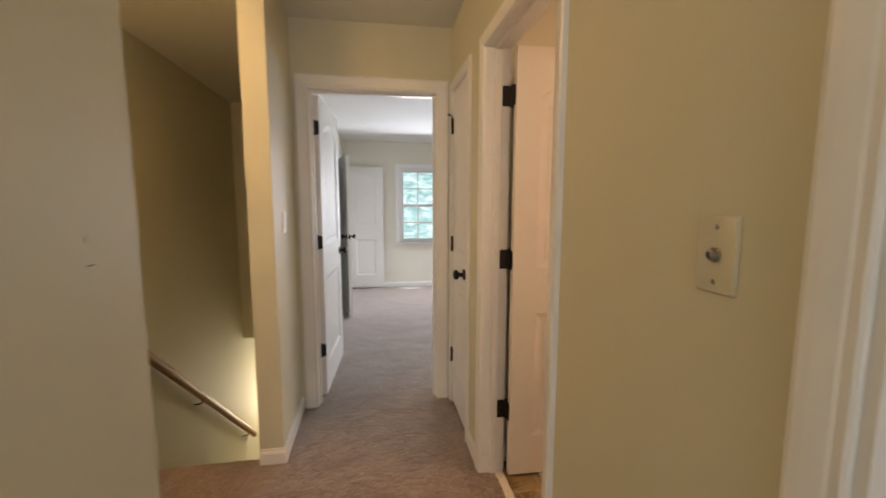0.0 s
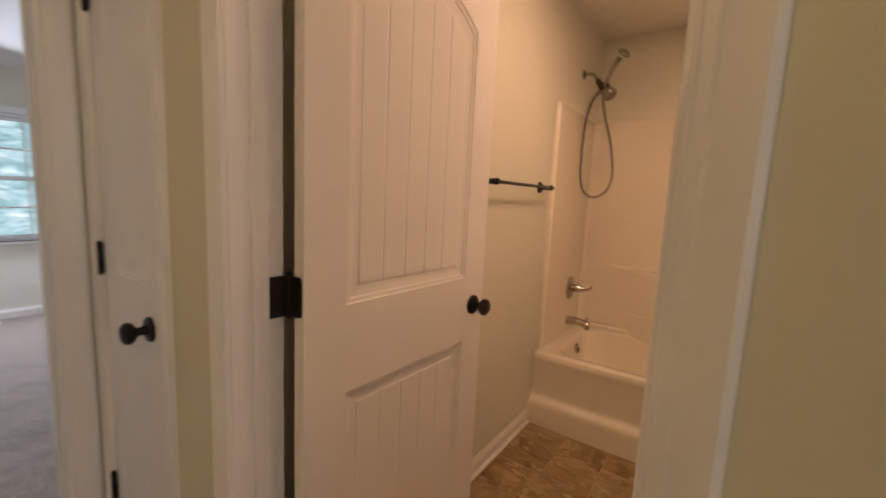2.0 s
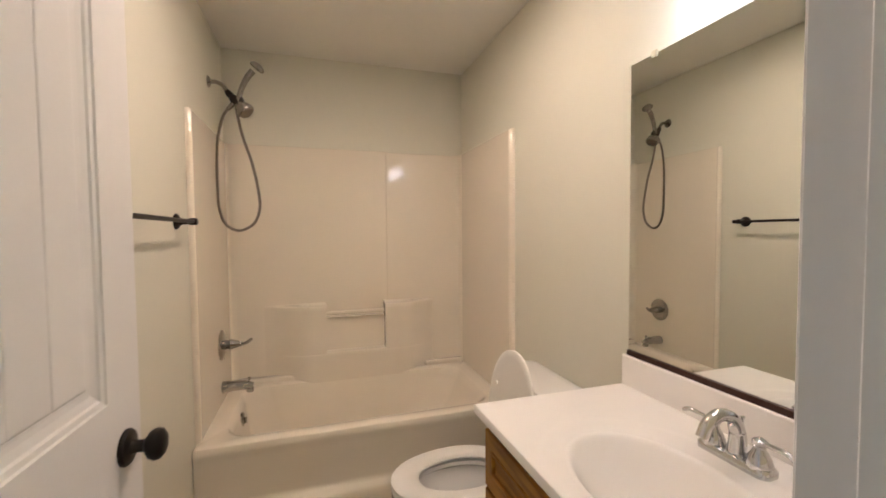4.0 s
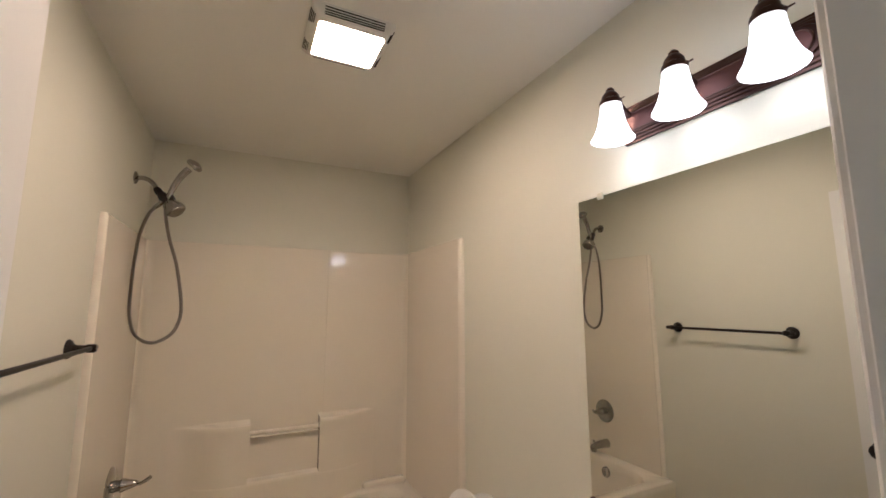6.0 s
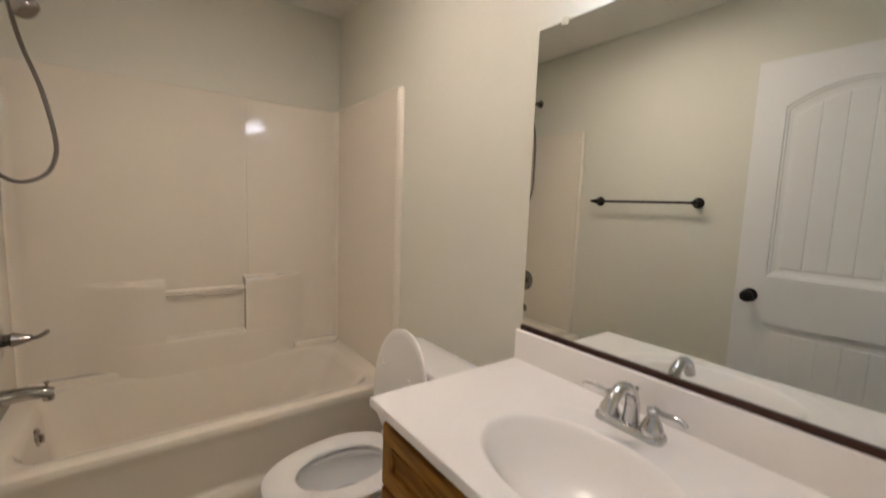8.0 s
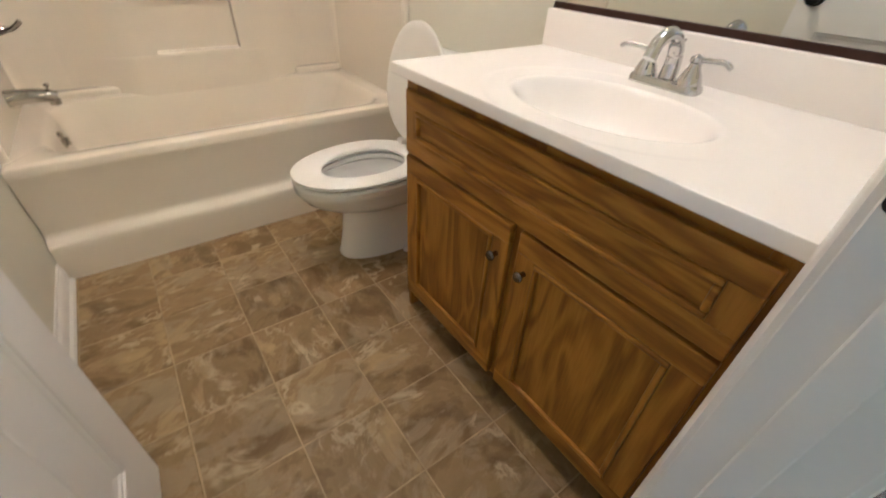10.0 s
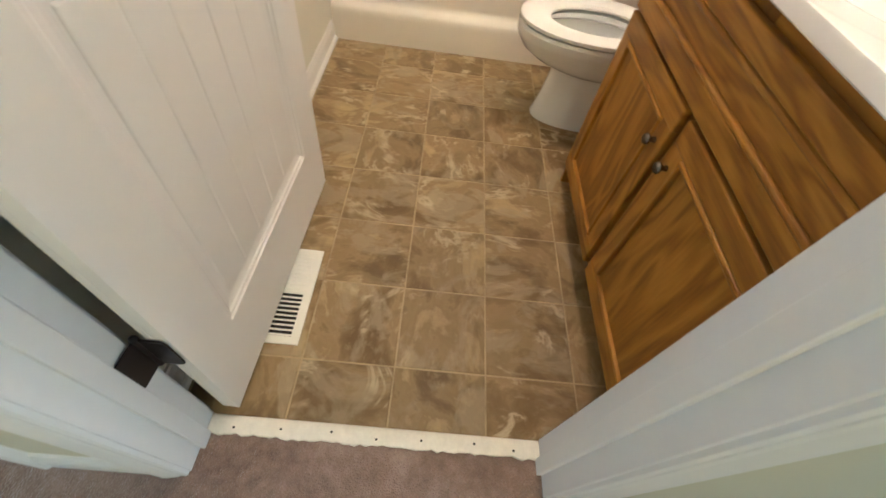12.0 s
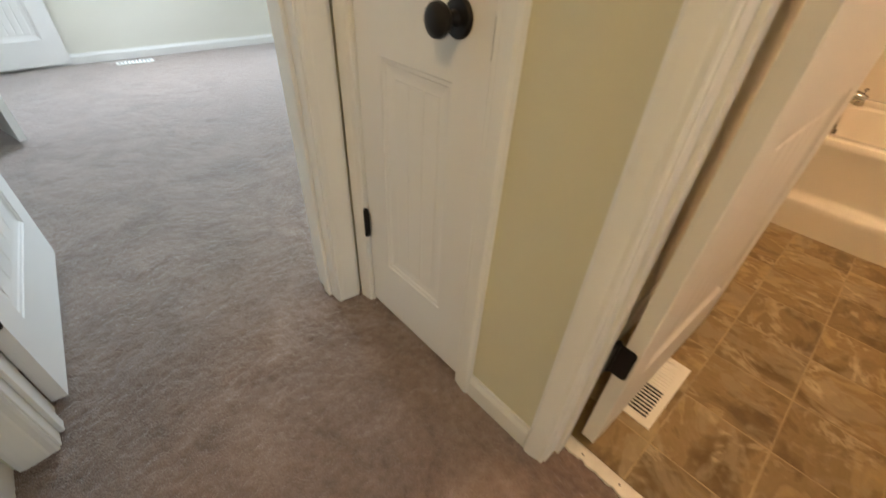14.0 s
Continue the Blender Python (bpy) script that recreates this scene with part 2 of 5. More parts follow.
def slate_mat():
    m = bpy.data.materials.new("slate_look_vinyl")
    m.use_nodes = True
    n, l = m.node_tree.nodes, m.node_tree.links
    b = n["Principled BSDF"]
    tc = n.new("ShaderNodeTexCoord")
    oi = n.new("ShaderNodeObjectInfo")
    sh = n.new("ShaderNodeCombineXYZ")
    for k in ("X", "Y", "Z"):
        l.new(oi.outputs["Random"], sh.inputs[k])
    off = n.new("ShaderNodeVectorMath")
    off.operation = "MULTIPLY_ADD"
    off.inputs[1].default_value = (31.0, 57.0, 13.0)
    l.new(sh.outputs[0], off.inputs[0])
    l.new(tc.outputs["Object"], off.inputs[2])
    turn = n.new("ShaderNodeVectorRotate")
    turn.rotation_type = "Z_AXIS"
    spin = n.new("ShaderNodeMath")
    spin.operation = "SNAP"
    spin.inputs[1].default_value = math.pi / 2
    wide = n.new("ShaderNodeMath")
    wide.operation = "MULTIPLY"
    wide.inputs[1].default_value = 53.0
    l.new(oi.outputs["Random"], wide.inputs[0])
    l.new(wide.outputs[0], spin.inputs[0])
    l.new(off.outputs[0], turn.inputs["Vector"])
    l.new(spin.outputs[0], turn.inputs["Angle"])
    mp = n.new("ShaderNodeMapping")
    mp.inputs["Scale"].default_value = (1.0, 1.5, 1.0)
    l.new(turn.outputs[0], mp.inputs["Vector"])

    def cloud(scale, detail, rough, bend, vector=None):
        t = n.new("ShaderNodeTexNoise")
        t.inputs["Scale"].default_value, t.inputs["Detail"].default_value, t.inputs["Roughness"].default_value, t.inputs["Distortion"].default_value = scale, detail, rough, bend
        l.new(vector or mp.outputs[0], t.inputs["Vector"])
        return t.outputs["Fac"]

    def band(value, lo, hi, out):
        r = n.new("ShaderNodeMapRange")
        r.inputs["From Min"].default_value, r.inputs["From Max"].default_value, r.inputs["To Max"].default_value = lo, hi, out
        l.new(value, r.inputs["Value"])
        return r.outputs["Result"]

    def over(under, colour, factor):
        m_ = n.new("ShaderNodeMix")
        m_.data_type = "RGBA"
        m_.inputs["B"].default_value = colour
        l.new(under, m_.inputs["A"])
        l.new(factor, m_.inputs["Factor"])
        return m_.outputs["Result"]

    def both(p, q):
        t = n.new("ShaderNodeMath")
        t.operation = "MULTIPLY"
        l.new(p, t.inputs[0])
        l.new(q, t.inputs[1])
        return t.outputs[0]

    # cleft layers of ochre and brown
    big = cloud(4.6, 6.0, 0.60, 0.6)
    base = n.new("ShaderNodeValToRGB")
    e = base.color_ramp.elements
    e[0].position, e[0].color = 0.30, (0.130, 0.080, 0.028, 1)
    e[1].position, e[1].color = 0.72, (0.420, 0.305, 0.145, 1)
    for p, c in ((0.42, (0.178, 0.117, 0.050, 1)), (0.47, (0.225, 0.152, 0.068, 1)), (0.485, (0.262, 0.182, 0.084, 1)), (0.56, (0.232, 0.157, 0.070, 1)), (0.60, (0.312, 0.226, 0.110, 1))):
        e.new(p).color = c
    l.new(big, base.inputs["Fac"])
    col = base.outputs["Color"]
    # dark smudges, grey-tan scales and thin pale edges of the cleft
    col = over(col, (0.112, 0.074, 0.034, 1), band(cloud(3.6, 4.0, 0.5, 1.2), 0.57, 0.64, 0.50))
    col = over(col, (0.335, 0.268, 0.165, 1), band(cloud(5.5, 5.0, 0.6, 0.8), 0.52, 0.60, 0.55))
    ridge = n.new("ShaderNodeMath")
    ridge.operation = "PINGPONG"
    ridge.inputs[1].default_value = 0.5
    l.new(cloud(3.8, 5.0, 0.6, 0.9), ridge.inputs[0])
    vein = both(band(ridge.outputs[0], 0.462, 0.499, 0.72), band(cloud(6.0, 3.0, 0.6, 0.0), 0.50, 0.62, 1.0))
    col = over(col, (0.520, 0.425, 0.270, 1), vein)
    col = over(col, (0.420, 0.330, 0.185, 1), band(cloud(24.0, 5.0, 0.6, 0.5), 0.58, 0.74, 0.35))
    tint = n.new("ShaderNodeMapRange")
    tint.inputs["To Min"].default_value, tint.inputs["To Max"].default_value = 0.86, 1.10
    l.new(oi.outputs["Random"], tint.inputs["Value"])
    mul = n.new("ShaderNodeVectorMath")
    mul.operation = "SCALE"
    l.new(col, mul.inputs[0])
    l.new(tint.outputs["Result"], mul.inputs["Scale"])
    l.new(mul.outputs[0], b.inputs["Base Color"])
    b.inputs["Roughness"].default_value = 0.55
    b.inputs["Specular IOR Level"].default_value = 0.3
    bp = n.new("ShaderNodeBump")
    bp.inputs["Strength"].default_value, bp.inputs["Distance"].default_value = 0.35, 0.002
    l.new(big, bp.inputs["Height"])
    l.new(bp.outputs["Normal"], b.inputs["Normal"])
    return m


SLATE = slate_mat()
GROUT = mat("pale_joint", (0.345, 0.255, 0.132), 0.6, vary=0.7, scale=9, fine=0.2, bscale=60)

MIRROR = bpy.data.materials.new("mirror_silver")
MIRROR.use_nodes = True
_b = MIRROR.node_tree.nodes["Principled BSDF"]
_b.inputs["Base Color"].default_value, _b.inputs["Metallic"].default_value, _b.inputs["Roughness"].default_value = (0.84, 0.87, 0.85, 1), 1.0, 0.004

GLASS = bpy.data.materials.new("window_glass")
GLASS.use_nodes = True
_b = GLASS.node_tree.nodes["Principled BSDF"]
_b.inputs["Transmission Weight"].default_value, _b.inputs["Roughness"].default_value, _b.inputs["IOR"].default_value = 1.0, 0.0, 1.02

# ---- building helpers ----


def part(name, bm, material, parent=None, label="", smooth=False, kind=""):
    me = bpy.data.meshes.new(name)
    bm.normal_update()
    if smooth:
        for f in bm.faces:
            f.smooth = True
    bm.to_mesh(me)
    bm.free()
    me.materials.append(material)
    if smooth:
        me.set_sharp_from_angle(angle=radians(38))
    ob = new(name, me)
    if parent:
        ob.parent = parent
    return tagged(ob, label, kind=kind)


def thing(name, label, category, m=None, group=""):
    ob = new(name)
    ob.empty_display_size = 0.05
    if m:
        ob.matrix_world = m
    return tagged(ob, label, category, group)


def box(bm, x0, x1, y0, y1, z0, z1, bevel=0.0, seg=2):
    r = bmesh.ops.create_cube(bm, size=1.0)
    vs = r["verts"]
    for v in vs:
        v.co = Vector((x0 + (v.co.x + 0.5) * (x1 - x0), y0 + (v.co.y + 0.5) * (y1 - y0), z0 + (v.co.z + 0.5) * (z1 - z0)))
    if bevel:
        es = list({e for v in vs for e in v.link_edges})
        bmesh.ops.bevel(bm, geom=es, offset=bevel, segments=seg, profile=0.5, affect="EDGES")
    return bm


def boxed(*a, **k):
    return box(bmesh.new(), *a, **k)


def loft(bm, rings, cap0=True, cap1=True, closed=True):
    rows = [[bm.verts.new(p) for p in r] for r in rings]
    n = len(rows[0])
    for a, b in zip(rows, rows[1:]):
        for i in range(n if closed else n - 1):
            j = (i + 1) % n
            bm.faces.new((a[i], a[j], b[j], b[i]))
    if cap0:
        bm.faces.new(rows[0][::-1])
    if cap1:
        bm.faces.new(rows[-1])
    return bm


def lathe(profile, n=28, axis="z"):
    """A turned shape from (radius, height) pairs."""
    bm = bmesh.new()
    rings = []
    for r, h in profile:
        ring = []
        for i in range(n):
            a = 2 * math.pi * i / n
            c, s = r * math.cos(a), r * math.sin(a)
            ring.append({"z": (c, s, h), "y": (s, h, c), "x": (h, c, s)}[axis])
        rings.append(ring)
    return loft(bm, rings)


def tube(points, radius, n=12, taper=None):
    """A round bar along a bent line."""
    bm = bmesh.new()
    pts = [Vector(p) for p in points]
    rings = []
    up = Vector((0.013, 0.021, 1.0))
    for i, p in enumerate(pts):
        d = (pts[min(i + 1, len(pts) - 1)] - pts[max(i - 1, 0)]).normalized()
        if abs(d.dot(up.normalized())) > 0.97:
            s = d.cross(Vector((1, 0.03, 0))).normalized()
        else:
            s = d.cross(up).normalized()
        if rings and s.dot(last) < 0:
            s = -s
        last = s
        t = s.cross(d).normalized()
        r = radius if taper is None else radius * taper[i]
        rings.append([p + s * (r * math.cos(2 * math.pi * k / n)) + t * (r * math.sin(2 * math.pi * k / n)) for k in range(n)])
    return loft(bm, rings)


def curve_points(ctrl, n=24):
    """A smooth line through the control points."""
    c = [Vector(p) for p in ctrl]
    c = [c[0] * 2 - c[1]] + c + [c[-1] * 2 - c[-2]]
    out = []
    for i in range(1, len(c) - 2):
        for k in range(n):
            t = k / n
            a, b, d, e = c[i - 1], c[i], c[i + 1], c[i + 2]
            out.append(0.5 * ((2 * b) + (d - a) * t + (2 * a - 5 * b + 4 * d - e) * t * t + (3 * b - a - 3 * d + e) * t ** 3))
    return out + [c[-2]]


def ellipse(cx, cy, z, a, b, n=40, front=1.0, power=2.0):
    """An oval ring; front stretches its +y half."""
    out = []
    for i in range(n):
        t = 2 * math.pi * i / n
        c, s = math.cos(t), math.sin(t)
        c = math.copysign(abs(c) ** (2 / power), c)
        s = math.copysign(abs(s) ** (2 / power), s)
        out.append((cx + a * c, cy + b * s * (front if s > 0 else 1.0), z))
    return out


def rounded_rect(x0, x1, y0, y1, z, r, n=8):
    out = []
    for cx, cy, a0 in ((x1 - r, y1 - r, 0), (x0 + r, y1 - r, 90), (x0 + r, y0 + r, 180), (x1 - r, y0 + r, 270)):
        for k in range(n + 1):
            a = radians(a0 + 90 * k / n)
            out.append((cx + r * math.cos(a), cy + r * math.sin(a), z))
    return out


def wall(name, boxes, material, label):
    """A wall of butted blocks: x0, x1, y0, y1, z0, z1 each."""
    bm = bmesh.new()
    for b in boxes:
        box(bm, *b)
    return tagged(part(name, bm, material), label, "wall", kind="structure")


CASING_PROFILE = ((0.0, 0.0), (0.0, 0.008), (0.004, 0.011), (0.014, 0.011), (0.018, 0.013), (0.040, 0.017), (0.052, 0.018), (0.060, 0.014), (0.062, 0.0))


def casing(name, origin, along, out, u0, u1, top, label, width=1.0, floor=0.0):
    """Door trim: up one side, across and down the other, with mitred corners."""
    o, a, w = Vector(origin), Vector(along), Vector(out)
    root = thing(name, label, "trim")
    tagged(root, kind="structure")
    for nm, p, q, dp, dq in (("side_casing", (u0, floor), (u0, top), (-1, 0), (-1, 1)), ("head_casing", (u0, top), (u1, top), (-1, 1), (1, 1)), ("side_casing", (u1, top), (u1, floor), (1, 1), (1, 0))):
        rings = []
        for (u, z), (du, dz) in ((p, dp), (q, dq)):
            rings.append([o + a * (u + du * d * width) + w * h + Vector((0, 0, z + dz * d * width)) for d, h in CASING_PROFILE])
        bm = loft(bmesh.new(), rings)
        bmesh.ops.recalc_face_normals(bm, faces=bm.faces)
        part(nm, bm, TRIM, root)
    return root


def baseboard(name, p, q, out, h=0.082, shoe=0.0, label="white painted wooden baseboard along the wall foot"):
    """A moulded skirting board from p to q that faces out."""
    p, q, o = Vector((*p, 0)), Vector((*q, 0)), Vector((*out, 0))
    foot = ((0.013 + shoe, 0), (0.013 + shoe, shoe * 0.5), (0.013 + shoe * 0.7, shoe * 1.1), (0.013, shoe * 1.4)) if shoe else ((0.013, 0),)
    prof = ((0, 0), *foot, (0.013, h * 0.72), (0.010, h * 0.82), (0.007, h * 0.88), (0.006, h), (0, h))
    bm = loft(bmesh.new(), [[e + o * d + Vector((0, 0, z)) for d, z in prof] for e in (p, q)])
    bmesh.ops.recalc_face_normals(bm, faces=bm.faces)
    return tagged(part(name, bm, TRIM), label, "baseboard", kind="structure")


def jamb(name, label, boxes):
    root = thing(name, label, "door frame")
    tagged(root, kind="structure")
    for nm, b in boxes:
        part(nm, boxed(*b, bevel=0.0015, seg=1), TRIM, root)
    return root


def knob(parent, x, z, y, sign, rose=0.033):
    """A round black door knob on its rose, standing out along y."""
    prof = [(rose, 0.0), (rose, 0.004), (rose * 0.9, 0.008), (0.014, 0.011), (0.011, 0.018), (0.011, 0.030), (0.016, 0.034), (0.025, 0.040), (0.0285, 0.048), (0.027, 0.056), (0.020, 0.062), (0.010, 0.0645), (0.001, 0.065)]
    k = part("knob", lathe([(r, h * sign) for r, h in prof], 26, "y"), BLACK, parent, "round oil-rubbed black door knob", smooth=True)
    bmx = bmesh.new()
    bmx.from_mesh(k.data)
    bmesh.ops.recalc_face_normals(bmx, faces=bmx.faces)
    bmx.to_mesh(k.data)
    bmx.free()
    k.location = (x, y, z)
    return k


def panel_face(root, w, h, y, sign, low=(0.20, 0.81), up=(1.03, 1.80), rise=0.09, stile=0.115, planks=5):
    """One moulded face of a two-panel arch-top door."""
    depth = 0.011
    x0, x1 = stile, w - stile
    mid = (x0 + x1) / 2

    def arc(x, top, r, half):
        return top + r * (1 - ((x - mid) / half) ** 2)

    bm = bmesh.new()
    ya, yb = (y, y + depth * sign)
    lo, hi = min(ya, yb), max(ya, yb)
    for b in ((0.0, x0, 0.0, h), (x1, w, 0.0, h), (x0, x1, 0.0, low[0]), (x0, x1, low[1], up[0])):
        box(bm, b[0], b[1], lo, hi, b[2], b[3])
    n = 18
    a = [(x0 + (x1 - x0) * i / n) for i in range(n + 1)]
    ring = [(x, arc(x, up[1], rise, (x1 - x0) / 2)) for x in a] + [(x1, h), (x0, h)]
    loft(bm, [[(x, lo, z) for x, z in ring], [(x, hi, z) for x, z in ring]])
    bmesh.ops.recalc_face_normals(bm, faces=bm.faces)
    part("door_frame_face", bm, DOORW, root)
    # sloped mouldings inside the frame, then the raised boards
    for nm, zz, arched in (("lower_panel", low, False), ("upper_panel", up, True)):
        mo = bmesh.new()
        rings = []
        for inset, dep in ((0.0, 0.0), (0.003, 0.0030), (0.011, 0.0042), (0.015, 0.0072), (0.028, 0.0098), (0.038, 0.0106), (0.042, 0.0108)):
            q0, q1 = x0 + inset, x1 - inset
            xs = [q0 + (q1 - q0) * i / n for i in range(n + 1)]
            half = (q1 - q0) / 2
            tops = [(x, arc(x, zz[1] - inset, rise, half) if arched else zz[1] - inset) for x in xs]
            rr = [(q0, zz[0] + inset), (q1, zz[0] + inset)] + tops[::-1]
            rings.append([(x, y + sign * (depth - dep), z) for x, z in rr])
        loft(mo, rings, cap0=False, cap1=False)
        bmesh.ops.recalc_face_normals(mo, faces=mo.faces)
        part("panel_moulding", mo, DOORW, root)
        pf = part(nm, boxed(x0 + 0.03, x1 - 0.03, min(y, y + sign * 0.0006), max(y, y + sign * 0.0006), zz[0] + 0.03, zz[1] - 0.03), DOORW, root, "panel of upright beaded boards")
        q0, q1 = x0 + 0.0405, x1 - 0.0405
        half = (x1 - x0) / 2 - 0.042
        step = (q1 - q0) / planks
        for i in range(planks):
            a0, a1 = q0 + step * i + 0.0006, q0 + step * (i + 1) - 0.0006
            fb = bmesh.new()
            rings = []
            for ins, d in ((0.0, 0.0005), (0.0022, 0.0018), (0.0045, 0.0024)):
                xs = [a0 + ins + (a1 - a0 - 2 * ins) * k / 4 for k in range(5)]
                tops = [(x, (arc(x, zz[1] - 0.0405, rise * 0.95, half) if arched else zz[1] - 0.0405) - ins) for x in xs]
                rr = [(a0 + ins, zz[0] + 0.0405 + ins), (a1 - ins, zz[0] + 0.0405 + ins)] + tops[::-1]
                rings.append([(x, y + sign * d, z) for x, z in rr])
            loft(fb, rings, cap0=False)
            bmesh.ops.recalc_face_normals(fb, faces=fb.faces)
            part("board", fb, DOORW, pf)


def panel_door(name, label, m, w, h, knob_x=None, knob_z=0.93, hinges=(1.81, 1.07, 0.29), planks=5, stile=0.115, k=1.0, both=True, knobs=True):
    """A door leaf: x from the hinge edge, y its thickness, z up."""
    root = thing(name, label, "door", m)
    tagged(root, kind="structure")
    part("leaf_core", boxed(0.0005, w - 0.0005, 0.011, 0.024, 0.0005, h - 0.0005), DOORW, root)
    for y, s in ((0.011, -1),) + (((0.024, 1),) if both else ()):
        panel_face(root, w, h, y, s, (0.20 * k, 0.81 * k), (1.03 * k, 1.80 * k), 0.085 * k, stile, planks)
    kx = w - 0.062 if knob_x is None else knob_x
    if not knobs:
        return root
    knob(root, kx, knob_z, 0.0, -1)
    if both:
        knob(root, kx, knob_z, 0.035, 1)
    part("latch_plate", boxed(w - 0.0005, w + 0.0012, 0.006, 0.029, knob_z - 0.028, knob_z + 0.028), BLACK, root)
    return root

# ---- the large structure ----
H = 2.44          # ceiling height
BX0, BX1 = 0.115, 2.652   # bathroom, door wall to tub end
BY1 = 1.515       # bathroom, towel-bar wall (the mirror wall is at y = 0)
OY0, OY1 = 0.678, 1.416  # bathroom doorway
END0, END1 = 2.24, 2.37  # wall at the end of the hall
FX0, FX1 = -0.882, -0.102  # doorway at the end of the hall
FARY, FARH = 6.02, 2.27  # bedroom

wall("wall_hall_east", (
    (0, BX0, -2.8, -0.885, 0, H), (0, BX0, -0.885, -0.090, 2.052, H), (0, BX0, -0.090, OY0 - 0.018, 0, H), (0, BX0, OY0 - 0.018, OY1 + 0.018, 2.052, H),
    (0, BX0, OY1 + 0.018, 1.726, 0, H), (0, BX0, 1.726, 2.183, 2.052, H), (0, BX0, 2.183, END0, 0, H)), HALLPAINT, "sage beige painted hall wall with three door openings")
wall("wall_hall_west_far", ((-1.105, -0.987, 1.67, END0, -0.14, H), ), HALLPAINT, "short sage painted wall beside the stairs")
wall("wall_hall_west_near", ((-1.135, -0.995, -2.8, 0.530, 0, H), ), HALLPAINT, "painted hall wall before the stair opening")
wall("wall_landing", ((-2.05, -1.135, 0.410, 0.530, -2.7, H), ), HALLPAINT, "painted wall at the head of the stairs")
wall("wall_hall_south", ((-0.995, 0, -2.92, -2.8, 0, H), ), HALLPAINT, "painted wall at the rear of the hall")
wall("wall_stair", ((-2.17, -2.05, 0.48, 5.5, -2.7, H), ), HALLPAINT, "painted stairwell wall carrying the handrail")
wall("wall_stair_end", ((-2.05, -1.135, 4.55, 4.67, -0.25, H), (-2.05, -1.135, 5.4, 5.52, -2.7, -0.25)), HALLPAINT, "painted wall over the foot of the stairs")
wall("wall_stair_inner", ((-1.135, -1.03, 1.67, 5.52, -2.7, -0.14), ), HALLPAINT, "painted wall under the hall floor beside the stairs")
wall("wall_hall_north", (
    (-1.135, FX0 - 0.018, END0, END1, 0, H), (FX1 + 0.018, 0.115, END0, END1, 0, H), (FX0 - 0.018, FX1 + 0.018, END0, END1, 2.052, H)), HALLPAINT, "sage painted wall around the bedroom doorway")
wall("wall_bath_north", ((BX0, 2.75, BY1, BY1 + 0.12, 0, H), ), PAINT, "sage painted bathroom wall with towel bar and shower")
wall("wall_bath_south", ((BX0, 2.75, -0.12, 0, 0, H), ), PAINT, "sage painted bathroom wall with the mirror")
wall("wall_bath_east", ((BX1, 2.75, 0, BY1, 0, H), ), PAINT, "painted wall above the tub surround")
wall("wall_closet", ((0.75, 0.87, 1.635, 2.25, 0, H), (0.115, 2.75, 2.25, 2.37, 0, H)), PAINT, "painted wall behind the linen closet")
# bedroom
WX0, WX1, WZ0, WZ1 = -0.10, 0.78, 0.715, 1.872
SX0, SX1 = 1.55, 2.43  # second bedroom window, unseen, added to let in fill light
wall("wall_bedroom_north", (
    (-1.135, WX0, FARY, FARY + 0.14, 0, 2.44), (WX1, SX0, FARY, FARY + 0.14, 0, 2.44), (SX1, 2.8, FARY, FARY + 0.14, 0, 2.44), (SX0, SX1, FARY, FARY + 0.14, 0, WZ0), (SX0, SX1, FARY, FARY + 0.14, WZ1, 2.44), (WX0, WX1, FARY, FARY + 0.14, 0, WZ0), (WX0, WX1, FARY, FARY + 0.14, WZ1, 2.44)),
    BEDPAINT, "pale painted bedroom wall with a sash window")
wall("wall_bedroom_west", (
    (-1.135, -0.955, END1, 4.34, 0, 2.44), (-1.135, -0.955, 4.34, 4.98, 1.90, 2.44), (-1.135, -0.955, 4.98, FARY, 0, 2.44), (-1.135, -1.10, 4.34, 4.98, 0, 1.90)),
    BEDPAINT, "pale painted bedroom wall with a closet doorway")
wall("wall_bedroom_east", ((2.68, 2.8, END1, FARY, 0, 2.44), ), BEDPAINT, "pale painted bedroom wall")
wall("wall_bedroom_south", ((-0.955, FX0 - 0.019, END1, END1 + 0.004, 0, FARH), (FX1 + 0.019, 2.68, END1, END1 + 0.004, 0, FARH)), BEDPAINT, "pale painted bedroom wall beside its doorway")


def slab(name, boxes, material, label, category):
    bm = bmesh.new()
    for b in boxes:
        box(bm, *b)
    return tagged(part(name, bm, material), label, category, kind="structure")


slab("ceiling_hall", ((-2.17, 0.115, -2.92, 2.37, H, H + 0.1), (-2.17, -1.135, 2.37, 4.67, H, H + 0.1)), CEIL, "painted hall and stairwell ceiling", "ceiling")
slab("ceiling_bath", ((0.115, 2.75, -0.12, 2.37, H, H + 0.1), ), CEIL, "warm off-white bathroom ceiling", "ceiling")
slab("ceiling_bedroom", ((-1.135, 2.8, END1 + 0.004, FARY, FARH, FARH + 0.17), ), BEDCEIL, "white bedroom ceiling", "ceiling")


